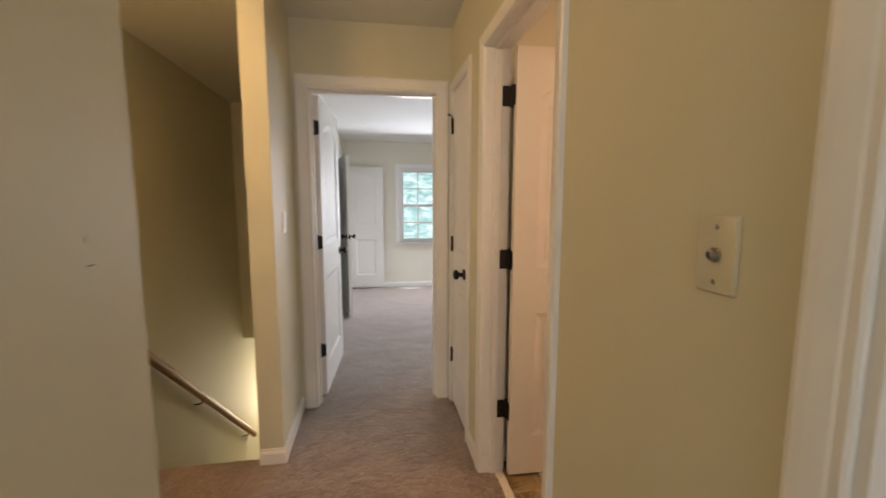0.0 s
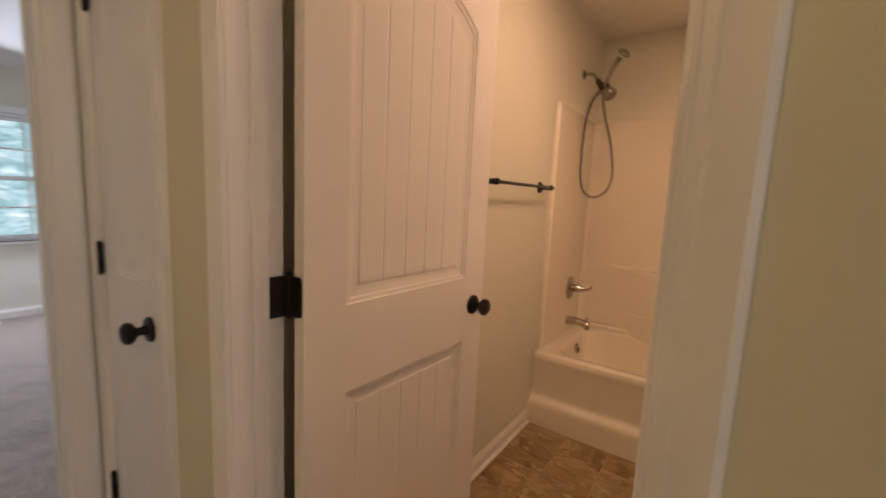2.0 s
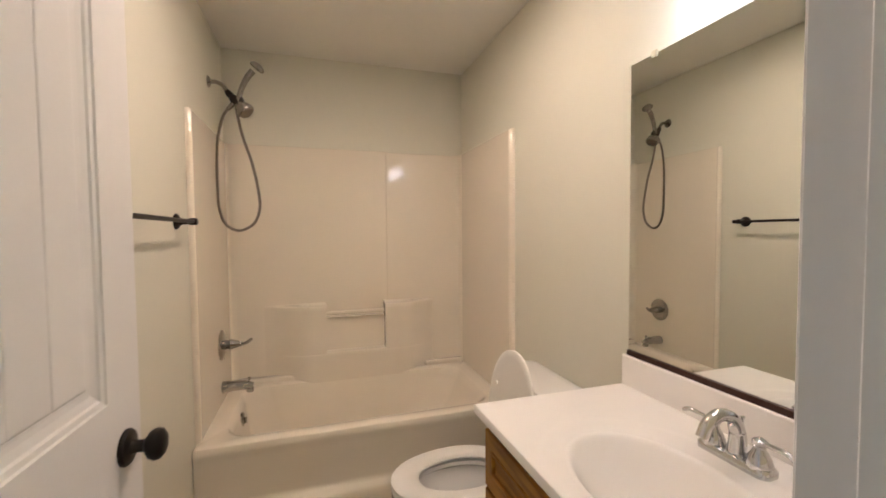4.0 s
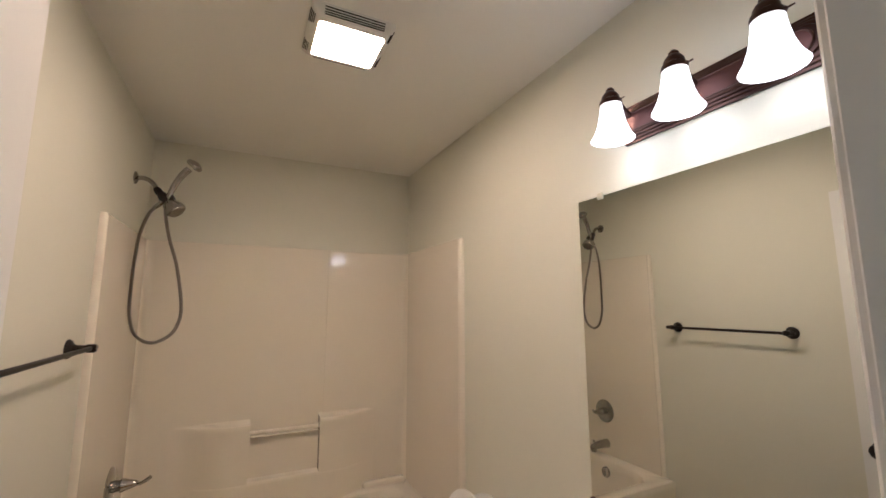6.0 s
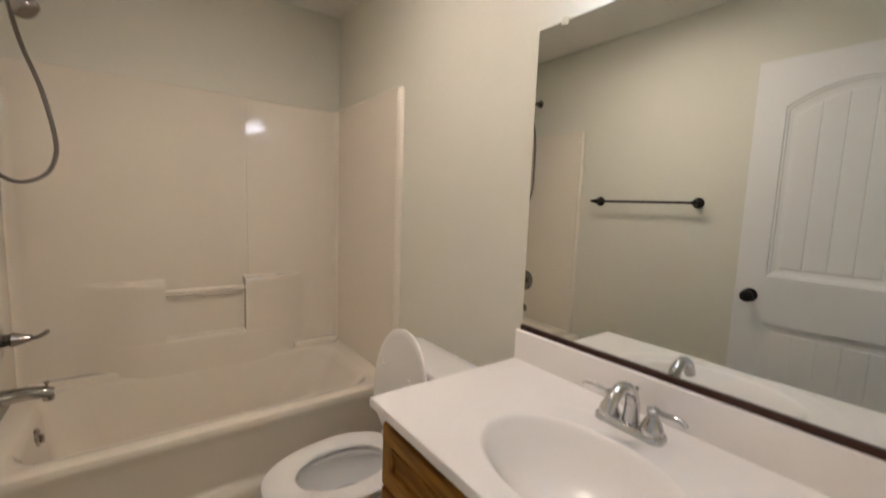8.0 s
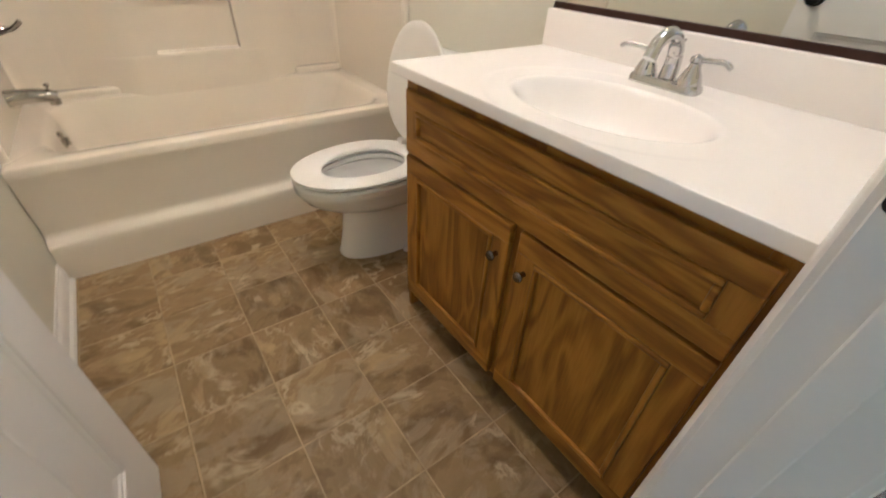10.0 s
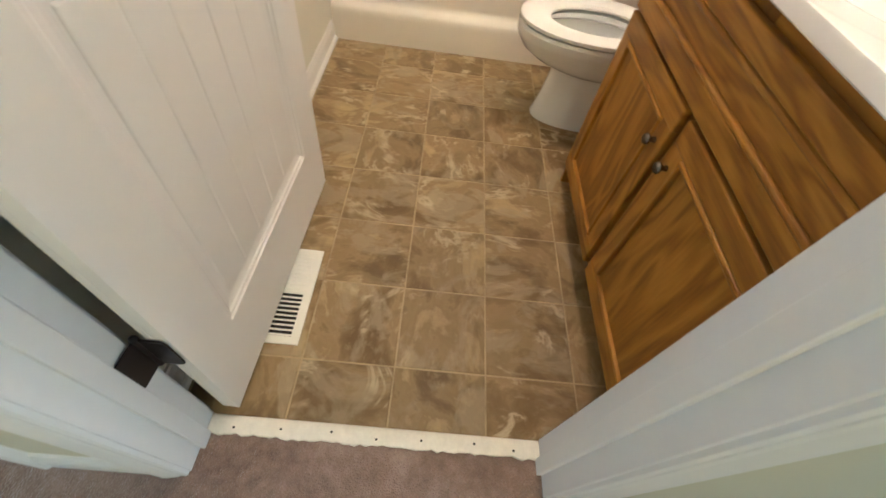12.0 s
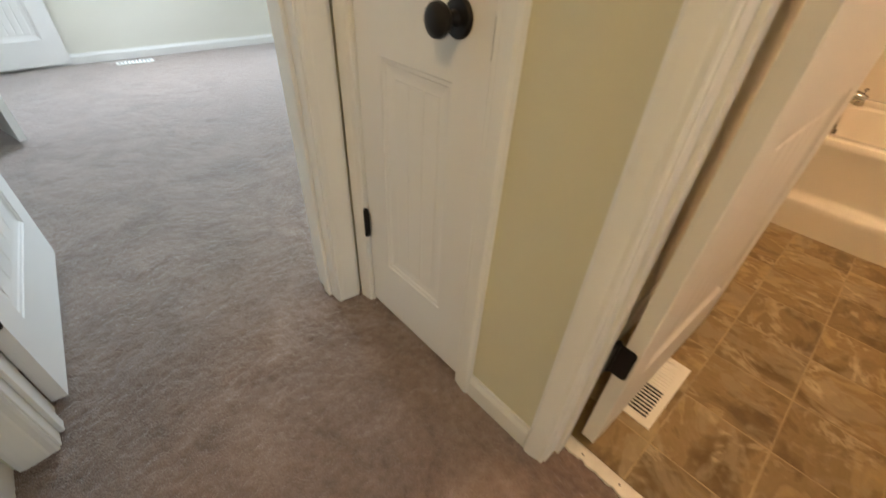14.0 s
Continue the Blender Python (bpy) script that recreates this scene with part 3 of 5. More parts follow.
def carpet(name, x0, x1, y0, y1, step, label):
    """A pile surface with small tufts."""
    nx, ny = max(1, round((x1 - x0) / step)), max(1, round((y1 - y0) / step))
    xs, ys = np.linspace(x0, x1, nx + 1), np.linspace(y0, y1, ny + 1)
    gx, gy = np.meshgrid(xs, ys)
    rng = np.random.default_rng(7)
    z = rng.normal(0, 0.0013, gx.shape) + 0.0018 * np.sin(gx * 23 + 3 * np.sin(gy * 9)) * np.sin(gy * 19 + 2 * np.sin(gx * 11))
    verts = np.stack([gx, gy, z - 0.001], -1).reshape(-1, 3)
    i = np.arange(ny)[:, None] * (nx + 1) + np.arange(nx)[None, :]
    faces = np.stack([i, i + 1, i + nx + 2, i + nx + 1], -1).reshape(-1, 4)
    me = bpy.data.meshes.new(name)
    me.from_pydata(verts.tolist(), [], faces.tolist())
    me.polygons.foreach_set("use_smooth", [True] * len(me.polygons))
    me.materials.append(CARPET)
    ob = new(name, me)
    return tagged(ob, label, "carpet", kind="structure")


carpet("floor_hall", -0.995, 0.076, -0.6, 2.31, 0.008, "mauve brown cut-pile hall carpet, slightly worn")
carpet("floor_hall_rear", -0.995, 0.076, -2.8, -0.6, 0.05, "mauve brown cut-pile hall carpet")
carpet("floor_landing", -2.05, -0.995, 0.530, 1.72, 0.02, "brown carpet on the stair landing")
carpet("floor_bedroom", -0.955, 2.68, 2.31, FARY, 0.016, "mauve brown bedroom carpet with brushed pile")
carpet("floor_closet", -1.10, -0.955, 4.34, 4.98, 0.02, "brown carpet in the bedroom closet")
slab("floor_base", ((-1.03, 2.8, -2.92, 6.16, -0.14, -0.012), (-2.17, -1.03, 0.48, 1.70, -0.14, -0.012)), GROUT, "subfloor under the carpet and vinyl", "floor")
slab("floor_lower", ((-2.17, -1.03, 0.48, 5.52, -2.8, -2.7), ), RAIL, "wooden floor at the foot of the stairs", "floor")

stairs = thing("staircase", "carpeted stairs going down behind a wall", "stairs", pose(-1.59, 1.70, -0.19))
tagged(stairs, kind="structure")
for i in range(13):
    part("step", boxed(-0.455, 0.455, 0.255 * i, 0.255 * (i + 1) + 0.02, -0.19 * (i + 1) - 0.03, -0.19 * i, bevel=0.012), CARPET, stairs)

# doorway linings and trims
jamb("door_frame_bath", "white painted bathroom door frame with stop", (
    ("side_jamb", (-0.001, 0.116, OY0 - 0.018, OY0, 0, 2.05)), ("side_jamb", (-0.001, 0.116, OY1, OY1 + 0.018, 0, 2.05)), ("head_jamb", (-0.001, 0.116, OY0, OY1, 2.035, 2.052)),
    ("stop", (0.042, 0.076, OY0, OY0 + 0.011, 0, 2.035)), ("stop", (0.042, 0.076, OY1 - 0.011, OY1, 0, 2.035)), ("stop", (0.042, 0.076, OY0 + 0.011, OY1 - 0.011, 2.024, 2.035))))
casing("trim_bath_hall", (0, 0, 0), (0, 1, 0), (-1, 0, 0), OY0 - 0.004, OY1 + 0.004, 2.039, "white moulded casing round the bathroom doorway", width=0.9)
casing("trim_bath_inside", (BX0, 0, 0), (0, 1, 0), (1, 0, 0), OY0 - 0.012, OY1 + 0.012, 2.047, "white moulded casing inside the bathroom doorway")
jamb("door_frame_closet", "white painted linen closet door frame", (
    ("side_jamb", (-0.001, 0.1, 1.726, 1.744, 0, 2.05)), ("side_jamb", (-0.001, 0.1, 2.165, 2.183, 0, 2.05)), ("head_jamb", (-0.001, 0.1, 1.744, 2.165, 2.035, 2.052))))
casing("trim_closet", (0, 0, 0), (0, 1, 0), (-1, 0, 0), 1.740, 2.169, 2.039, "white moulded casing round the linen closet", width=0.92)
jamb("door_frame_bedroom", "white painted bedroom door frame with stop", (
    ("side_jamb", (FX0 - 0.018, FX0, END0 - 0.001, END1 + 0.005, 0, 2.05)), ("side_jamb", (FX1, FX1 + 0.018, END0 - 0.001, END1 + 0.005, 0, 2.05)), ("head_jamb", (FX0, FX1, END0 - 0.001, END1 + 0.005, 2.035, 2.052)),
    ("stop", (FX0, FX0 + 0.011, END0 + 0.04, END0 + 0.075, 0, 2.035)), ("stop", (FX1 - 0.011, FX1, END0 + 0.04, END0 + 0.075, 0, 2.035)), ("stop", (FX0 + 0.011, FX1 - 0.011, END0 + 0.04, END0 + 0.075, 2.024, 2.035))))
casing("trim_bedroom_hall", (0, END0, 0), (1, 0, 0), (0, -1, 0), FX0 - 0.004, FX1 + 0.004, 2.039, "white moulded casing round the bedroom doorway", width=1.3)
casing("trim_bedroom_inside", (0, END1 + 0.004, 0), (1, 0, 0), (0, 1, 0), FX0 - 0.004, FX1 + 0.004, 2.039, "white moulded casing inside the bedroom doorway")
jamb("door_frame_rear", "white painted door frame in the hall", (
    ("side_jamb", (-0.001, 0.116, -0.108, -0.090, 0, 2.05)), ("side_jamb", (-0.001, 0.116, -0.885, -0.867, 0, 2.05)), ("head_jamb", (-0.001, 0.116, -0.867, -0.108, 2.035, 2.052))))
casing("trim_rear", (0, 0, 0), (0, 1, 0), (-1, 0, 0), -0.871, -0.092, 2.039, "white moulded casing round a hall doorway", width=1.05)

for nm, p, q, o in (
    ("baseboard", (0, -0.026), (0, OY0 - 0.062), (-1, 0)), ("baseboard", (0, OY1 + 0.061), (0, 1.682), (-1, 0)),
    ("baseboard", (-0.987, 1.67), (-0.987, END0), (1, 0)), ("baseboard", (-1.105, 1.67), (-0.974, 1.67), (0, -1)),
    ("baseboard", (-0.995, -2.8), (-0.995, 0.530), (1, 0)), ("baseboard", (-1.135, 0.530), (-0.982, 0.530), (0, 1)),
    ("baseboard", (BX0 + 0.019, BY1), (1.785, BY1), (0, -1)), ("baseboard", (1.04, 0), (1.785, 0), (0, 1)),
    ("baseboard", (-0.955, FARY), (2.68, FARY), (0, -1)), ("baseboard", (-0.955, 5.05), (-0.955, FARY), (1, 0)),
    ("baseboard", (-0.955, END1 + 0.03), (-0.955, 4.27), (1, 0)), ("baseboard", (2.68, END1), (2.68, FARY), (-1, 0)), ("baseboard", (FX1 + 0.07, END1 + 0.004), (2.68, END1 + 0.004), (0, 1))):
    baseboard(nm, p, q, o, shoe=0.012 if p[0] > BX0 and p[1] < 1.6 else 0.0)

# ---- doors ----
# bathroom door, standing open into the room
ang = -2.0
bath_door = panel_door("door_bath", "white two-panel arch-top bathroom door standing open", pose(0.126, 1.3585, 0.018, 0, 0, ang), 0.722, 2.012)
# linen closet door, closed, hinged at its far edge
panel_door("door_closet", "white narrow two-panel linen closet door, closed", pose(0.002, 2.162, 0.018, 0, 0, -90), 0.416, 2.012, knob_x=0.332, knob_z=0.918, stile=0.092, planks=3)
# bedroom door, open
panel_door("door_bedroom", "white two-panel arch-top bedroom door standing open", pose(-0.845, 2.375, 0.018, 0, 0, 86.0), 0.755, 2.012)
# bedroom closet doors
panel_door("door_bedroom_closet", "white closet door swung open into the bedroom", pose(-0.955, 4.965, 0.02, 0, 0, -76), 0.62, 1.86, k=0.92)
panel_door("door_far_closet", "white two-panel door standing open against the far bedroom wall", pose(-0.90, 5.93, 0.03, 0, 0, 3), 0.54, 1.85, k=0.92, both=False, knobs=False)
panel_door("door_rear", "white closed panel door in the hall", pose(0.06, -0.109, 0.018, 0, 0, -90), 0.757, 2.012, knobs=False)


def hinge_set(door, pin, a, b, heights, label="black butt hinge with rounded plates"):
    """Butt hinges: a barrel at the pin, a plate along a and a plate along b."""
    inv = door.matrix_world.inverted()
    for z in heights:
        bm = lathe([(0.003, -0.052), (0.006, -0.049), (0.007, -0.045), (0.007, 0.045), (0.006, 0.049), (0.003, 0.052)], 12)
        for v in bm.verts:
            v.co += Vector((*pin, z))
        h = part("hinge", bm, BLACK, None, label)
        h.parent = door
        h.matrix_parent_inverse = inv
        for d in (a, b):
            dv = Vector((*d, 0)).normalized()
            nv = Vector((-dv.y, dv.x, 0))
            wdt = Vector((*d, 0)).length
            ring = rounded_rect(0.0, wdt, -0.045, 0.045, 0, 0.011, 4)
            bm = bmesh.new()
            loft(bm, [[Vector((*pin, z)) + dv * x + Vector((0, 0, y)) + nv * t for x, y, _ in ring] for t in (-0.0016, 0.0016)])
            bmesh.ops.recalc_face_normals(bm, faces=bm.faces)
            p = part("hinge_plate", bm, BLACK)
            p.parent = h


bpy.context.view_layer.update()
HZ = (1.827, 1.082, 0.337)
hinge_set(bath_door, (0.1225, 1.4075), (-0.052, 0.0046), (0.0, -0.044), HZ)
hinge_set(bpy.data.objects["door_closet"], (-0.008, 2.164), (0.02, 0.0), (0.004, -0.012), HZ)
hinge_set(bpy.data.objects["door_bedroom"], (-0.879, 2.374), (-0.003, -0.055), (0.034, 0.0), HZ)
hinge_set(bpy.data.objects["door_bedroom_closet"], (-0.948, 4.972), (-0.05, 0.0), (0.03, -0.004), (1.66, 0.98, 0.27))
casing("trim_bedroom_closet", (-0.955, 0, 0), (0, 1, 0), (1, 0, 0), 4.34, 4.98, 1.90, "white casing round the bedroom closet doorway")

# ---- bathroom: tub and surround ----
TX = 1.828   # front edge of the tub rim
TZ = 0.425  # height of the tub rim
SURZ = 1.872
Y0, Y1 = 0.004, BY1 - 0.004


def tub_unit():
    root = thing("bathtub", "glossy bisque fibreglass bathtub with stepped apron", "bathtub", pose(0, 0, 0))
    # rim and basin
    bm = bmesh.new()
    rings = []
    for x0, x1, y0, y1, z, r in (
        (TX, BX1 - 0.006, Y0, Y1, TZ - 0.03, 0.012), (TX, BX1 - 0.006, Y0, Y1, TZ - 0.014, 0.014), (TX + 0.006, BX1 - 0.008, Y0 + 0.002, Y1 - 0.002, TZ - 0.003, 0.016),
        (TX + 0.018, BX1 - 0.012, Y0 + 0.004, Y1 - 0.004, TZ, 0.02), (TX + 0.075, BX1 - 0.10, Y0 + 0.085, Y1 - 0.085, TZ, 0.11), (TX + 0.092, BX1 - 0.115, Y0 + 0.10, Y1 - 0.10, TZ - 0.010, 0.12),
        (TX + 0.105, BX1 - 0.125, Y0 + 0.125, Y1 - 0.115, TZ - 0.05, 0.13), (TX + 0.13, BX1 - 0.15, Y0 + 0.22, Y1 - 0.14, TZ - 0.20, 0.14), (TX + 0.16, BX1 - 0.18, Y0 + 0.33, Y1 - 0.17, 0.075, 0.15), (TX + 0.22, BX1 - 0.24, Y0 + 0.42, Y1 - 0.24, 0.06, 0.12)):
        rings.append(rounded_rect(x0, x1, y0, y1, z, r, 8))
    loft(bm, rings, cap0=False)
    bmesh.ops.recalc_face_normals(bm, faces=bm.faces)
    part("basin", bm, FIBRE, root, smooth=True)
    # apron with a rounded lip, a set-back skirt and a swelling foot
    prof = ((TX + 0.03, TZ - 0.004), (TX + 0.006, TZ - 0.006), (TX, TZ - 0.016), (TX - 0.001, TZ - 0.036), (TX + 0.002, TZ - 0.050), (TX + 0.003, TZ - 0.07), (TX + 0.004, 0.185), (TX + 0.002, 0.170), (TX - 0.007, 0.158), (TX - 0.024, 0.146), (TX - 0.031, 0.134), (TX - 0.033, 0.110), (TX - 0.038, 0.0), (TX + 0.03, 0.0))
    ap = loft(bmesh.new(), [[(x, y, z) for x, z in prof] for y in (Y0, Y1)])
    bmesh.ops.recalc_face_normals(ap, faces=ap.faces)
    part("apron", ap, FIBRE, root, "apron with a swelling foot", smooth=True)
    return root


tub_unit()


def surround():
    root = thing("tub_surround", "glossy bisque fibreglass tub surround with moulded shelves", "tub surround", pose(0, 0, 0))
    BK = BX1 - 0.028
    # back panel: two plain fields that meet at an upright joint
    part("back_panel", boxed(BK, BX1 - 0.002, 0.530, Y1 - 0.02, TZ - 0.02, SURZ, bevel=0.004), FIBRE, root)
    part("back_panel", boxed(BK - 0.003, BX1 - 0.002, Y0 + 0.02, 0.548, TZ - 0.02, SURZ - 0.006, bevel=0.004), FIBRE, root)
    # end panels
    part("end_panel", boxed(TX + 0.078, BX1 - 0.002, Y1 - 0.015, BY1 - 0.001, TZ - 0.02, SURZ, bevel=0.004), FIBRE, root)
    part("end_panel", boxed(TX + 0.04, BX1 - 0.002, Y0, Y0 + 0.018, TZ - 0.02, SURZ, bevel=0.004), FIBRE, root)
    # rounded front edges of the end panels
    for y, s, bx in ((Y0, 1, TX + 0.026), (Y1, -1, TX + 0.076)):
        bm = bmesh.new()
        ring = [(bx + 0.013 * math.cos(a), y + s * (-0.003 + 0.024 * math.sin(a))) for a in [math.pi * k / 10 for k in range(11)]]
        loft(bm, [[(x, yy, z) for x, yy in ring] for z in (TZ - 0.004, SURZ - 0.012)] + [[(bx + (x - bx) * 0.7, y + (yy - y) * 0.7, SURZ) for x, yy in ring]])
        bmesh.ops.recalc_face_normals(bm, faces=bm.faces)
        part("front_bead", bm, FIBRE, root, "rounded upright front edge", smooth=True)
    # coved inside corners
    for y, s in ((Y1 - 0.015, -1), (Y0 + 0.018, 1)):
        bm = bmesh.new()
        r = 0.035
        ring = [(BK, y + s * r)] + [(BK - r + r * math.sin(a), y + s * (r - r * math.cos(a))) for a in [math.pi / 2 * (1 - k / 6) for k in range(7)]] + [(BK, y)]
        loft(bm, [[(x, yy, z) for x, yy in ring] for z in (TZ - 0.02, SURZ - 0.002)])
        bmesh.ops.recalc_face_normals(bm, faces=bm.faces)
        part("corner_cove", bm, FIBRE, root, smooth=True)

    # moulded shelf blocks on either side of the soap niche; their outer ends fade into the wall
    def block(y0, y1, fade, z0, z1, depth):
        bm = bmesh.new()
        n = 10
        rings = []
        for z, k in ((z0, 1.0), (z1 - 0.03, 1.0), (z1 - 0.012, 0.985), (z1 - 0.003, 0.94), (z1, 0.84), (z1 + 0.006, 0.08), (z1 + 0.012, 0.0)):
            ring = []
            for i in range(n + 1):
                t = i / n
                y = y0 + (y1 - y0) * t
                e = t if fade > 0 else 1 - t
                d = depth * k * min(1.0, 0.5 - 0.5 * math.cos(math.pi * min(1, e / 0.75)))
                ring.append((BK - d, y, z))
            ring += [(BK + 0.004, y1, z), (BK + 0.004, y0, z)]
            rings.append(ring)
        loft(bm, rings)
        bmesh.ops.recalc_face_normals(bm, faces=bm.faces)
        return bm

    def lower_mass(z0, z1):
        """The swelling under both blocks and the niche, fading into the wall at its ends."""
        def fade(e):
            return 0.5 - 0.5 * math.cos(math.pi * min(1.0, max(0.0, e) / 0.75))
        bm = bmesh.new()
        rings = []
        for z, d in ((z0, 0.0895), (z1 - 0.022, 0.0845), (z1 - 0.010, 0.0835), (z1 - 0.003, 0.0790), (z1, 0.070)):
            ys = [0.20 + 1.11 * i / 44 for i in range(45)]
            ring = [(BK - d * min(fade((y - 0.20) / 0.375), fade((1.31 - y) / 0.367)), y, z) for y in ys]
            rings.append(ring + [(BK + 0.004, 1.31, z), (BK + 0.004, 0.20, z)])
        loft(bm, rings)
        bmesh.ops.recalc_face_normals(bm, faces=bm.faces)
        return bm

    part("shelf_block", block(0.20, 0.575, 1, 0.57, 0.876, 0.083), FIBRE, root, "moulded shelf block", smooth=True)
    part("shelf_block", block(0.943, 1.31, -1, 0.57, 0.880, 0.083), FIBRE, root, "moulded shelf block", smooth=True)
    part("niche_ledge", lower_mass(TZ - 0.02, 0.588), FIBRE, root, "moulded ledge under the soap niche", smooth=True)
    # the niche between the blocks and its grab bar
    part("niche_back", boxed(BK - 0.03, BK + 0.004, 0.568, 0.950, 0.570, 0.80, bevel=0.004), FIBRE, root)
    part("grab_bar", tube([(BK - 0.064, 0.566 + 0.385 * i / 8, 0.832) for i in range(9)], 0.0125, 14), FIBRE, root, "moulded grab bar", smooth=True)
    part("bar_cap", lathe([(0.011, 0.0), (0.011, 0.004), (0.006, 0.006)], 12, "y"), NICKEL, root).location = (BK - 0.079, 0.578, 0.838)
    # low ledges at both ends of the back wall
    part("corner_ledge", boxed(BK - 0.05, BK + 0.004, 0.03, 0.30, TZ - 0.02, TZ + 0.030, bevel=0.014, seg=3), FIBRE, root, smooth=True)
    part("corner_ledge", boxed(BK - 0.06, BK + 0.004, 1.05, 1.47, TZ - 0.02, TZ + 0.030, bevel=0.014, seg=3), FIBRE, root, smooth=True)
    return root


surround()
WY = Y1 - 0.015  # face of the plumbing end panel


def shower():
    root = thing("shower_set", "chrome shower head with hand shower and metal hose", "shower", pose(2.32, BY1, 2.125))
    part("escutcheon", lathe([(0.030, 0.0), (0.030, -0.004), (0.022, -0.010), (0.012, -0.014)], 24, "y"), DIMCHROME, root, smooth=True)
    arm = curve_points([(0, 0, 0), (0, -0.040, 0.001), (-0.004, -0.070, -0.016), (-0.010, -0.094, -0.050)], 8)
    part("arm", tube(arm, 0.0105, 14), DIMCHROME, root, smooth=True)
    part("ball_joint", tube([(-0.009, -0.088, -0.043), (-0.011, -0.096, -0.054), (-0.013, -0.104, -0.064), (-0.014, -0.108, -0.069)], 0.017, 16, (0.75, 1.0, 1.0, 0.6)), BLACK, root, "black connector nut", smooth=True)
    part("diverter", tube([(-0.014, -0.107, -0.067), (-0.017, -0.122, -0.085), (-0.020, -0.140, -0.102), (-0.022, -0.148, -0.110)], 0.023, 16, (0.7, 1.0, 1.0, 0.8)), BLACK, root, "black diverter valve", smooth=True)
    part("cradle", tube([(-0.03, -0.168, -0.086), (-0.026, -0.148, -0.096), (-0.022, -0.132, -0.104)], 0.016, 12, (1.0, 0.8, 0.7)), BLACK, root, "black handset cradle", smooth=True)
    part("hose_elbow", tube([(-0.018, -0.128, -0.100), (-0.016, -0.108, -0.122), (-0.012, -0.092, -0.138)], 0.0125, 14, (1.0, 1.0, 0.85)), DIMCHROME, root, smooth=True)
    # fixed head, pointing down and out
    part("fixed_head", tube([(-0.022, -0.138, -0.100), (-0.026, -0.150, -0.112), (-0.031, -0.163, -0.126), (-0.036, -0.176, -0.142), (-0.039, -0.184, -0.152), (-0.040, -0.187, -0.156)], 0.043, 26, (0.34, 0.5, 0.82, 1.0, 1.0, 0.9)), DIMCHROME, root, smooth=True)
    part("nozzle_plate", tube([(-0.039, -0.185, -0.154), (-0.0405, -0.1885, -0.158)], 0.036, 24, (1.0, 0.96)), PEWTER, root, "grey nozzle face", smooth=False)
    # hand shower, standing up in its cradle and curving over
    hs = curve_points([(-0.026, -0.136, -0.142), (-0.030, -0.146, -0.088), (-0.034, -0.164, -0.030), (-0.042, -0.192, 0.024), (-0.050, -0.222, 0.060)], 6)
    part("handset", tube(hs, 0.0150, 16, [0.72 + 0.42 * i / (len(hs) - 1) for i in range(len(hs))]), DIMCHROME, root, smooth=True)
    hd = part("handset_head", lathe([(0.010, 0.022), (0.022, 0.017), (0.032, 0.007), (0.034, -0.002), (0.031, -0.008), (0.026, -0.009)], 24), DIMCHROME, root, smooth=True)
    hd.matrix_local = Matrix.Translation((-0.054, -0.242, 0.078)) @ pose(0, 0, 0, 38, -28, 0) @ Matrix.Diagonal((0.9, 1.15, 1, 1))
    sf = part("spray_face", lathe([(0.026, -0.0085), (0.024, -0.0105), (0.001, -0.0112)], 24), PEWTER, root, "grey spray face", smooth=True)
    sf.matrix_local = hd.matrix_local.copy()
    loop = curve_points([(-0.012, -0.092, -0.136), (-0.008, -0.066, -0.180), (-0.004, -0.042, -0.275), (0.0, -0.031, -0.40), (0.0, -0.030, -0.53), (0.0, -0.034, -0.645), (0.0, -0.062, -0.735), (-0.008, -0.125, -0.772), (-0.014, -0.195, -0.742), (-0.018, -0.228, -0.680), (-0.020, -0.233, -0.595), (-0.022, -0.204, -0.424), (-0.024, -0.164, -0.290), (-0.025, -0.142, -0.190), (-0.026, -0.136, -0.140)], 34)
    part("hose", tube(loop, 0.0082, 10, [1.0 if i % 2 else 0.8 for i in range(len(loop))]), HOSE, root, "ribbed metal hose", smooth=True)
    return root


shower()


def valve():
    root = thing("tub_valve", "chrome tub valve with round plate and lever", "faucet", pose(2.355, WY, 0.735))
    part("plate", lathe([(0.082, 0.0), (0.082, -0.003), (0.074, -0.009), (0.045, -0.013), (0.028, -0.016)], 34, "y"), DIMCHROME, root, smooth=True)
    part("hub", lathe([(0.026, -0.012), (0.024, -0.035), (0.030, -0.045), (0.024, -0.060), (0.016, -0.085), (0.012, -0.100), (0.004, -0.104)], 22, "y"), DIMCHROME, root, smooth=True)
    part("lever", tube(curve_points([(0, -0.088, 0.0), (-0.016, -0.118, 0.004), (-0.030, -0.145, 0.022), (-0.034, -0.152, 0.030)], 5), 0.0085, 12), DIMCHROME, root, smooth=True)


def spout():
    root = thing("tub_spout", "chrome tub spout with diverter knob", "faucet", pose(2.35, WY, 0.505))
    ln = curve_points([(0, 0, 0), (0, -0.06, 0.002), (0, -0.115, -0.002), (0, -0.150, -0.012)], 6)
    part("spout", tube(ln, 0.030, 20, [1.05 - 0.32 * i / (len(ln) - 1) for i in range(len(ln))]), DIMCHROME, root, smooth=True)
    part("nozzle", lathe([(0.020, 0.0), (0.019, -0.018), (0.015, -0.020)], 18), DIMCHROME, root, smooth=True).location = (0, -0.135, -0.02)
    part("diverter_knob", lathe([(0.004, 0), (0.004, 0.014), (0.009, 0.018), (0.009, 0.026), (0.005, 0.029)], 14), DIMCHROME, root, smooth=True).location = (0, -0.132, 0.014)


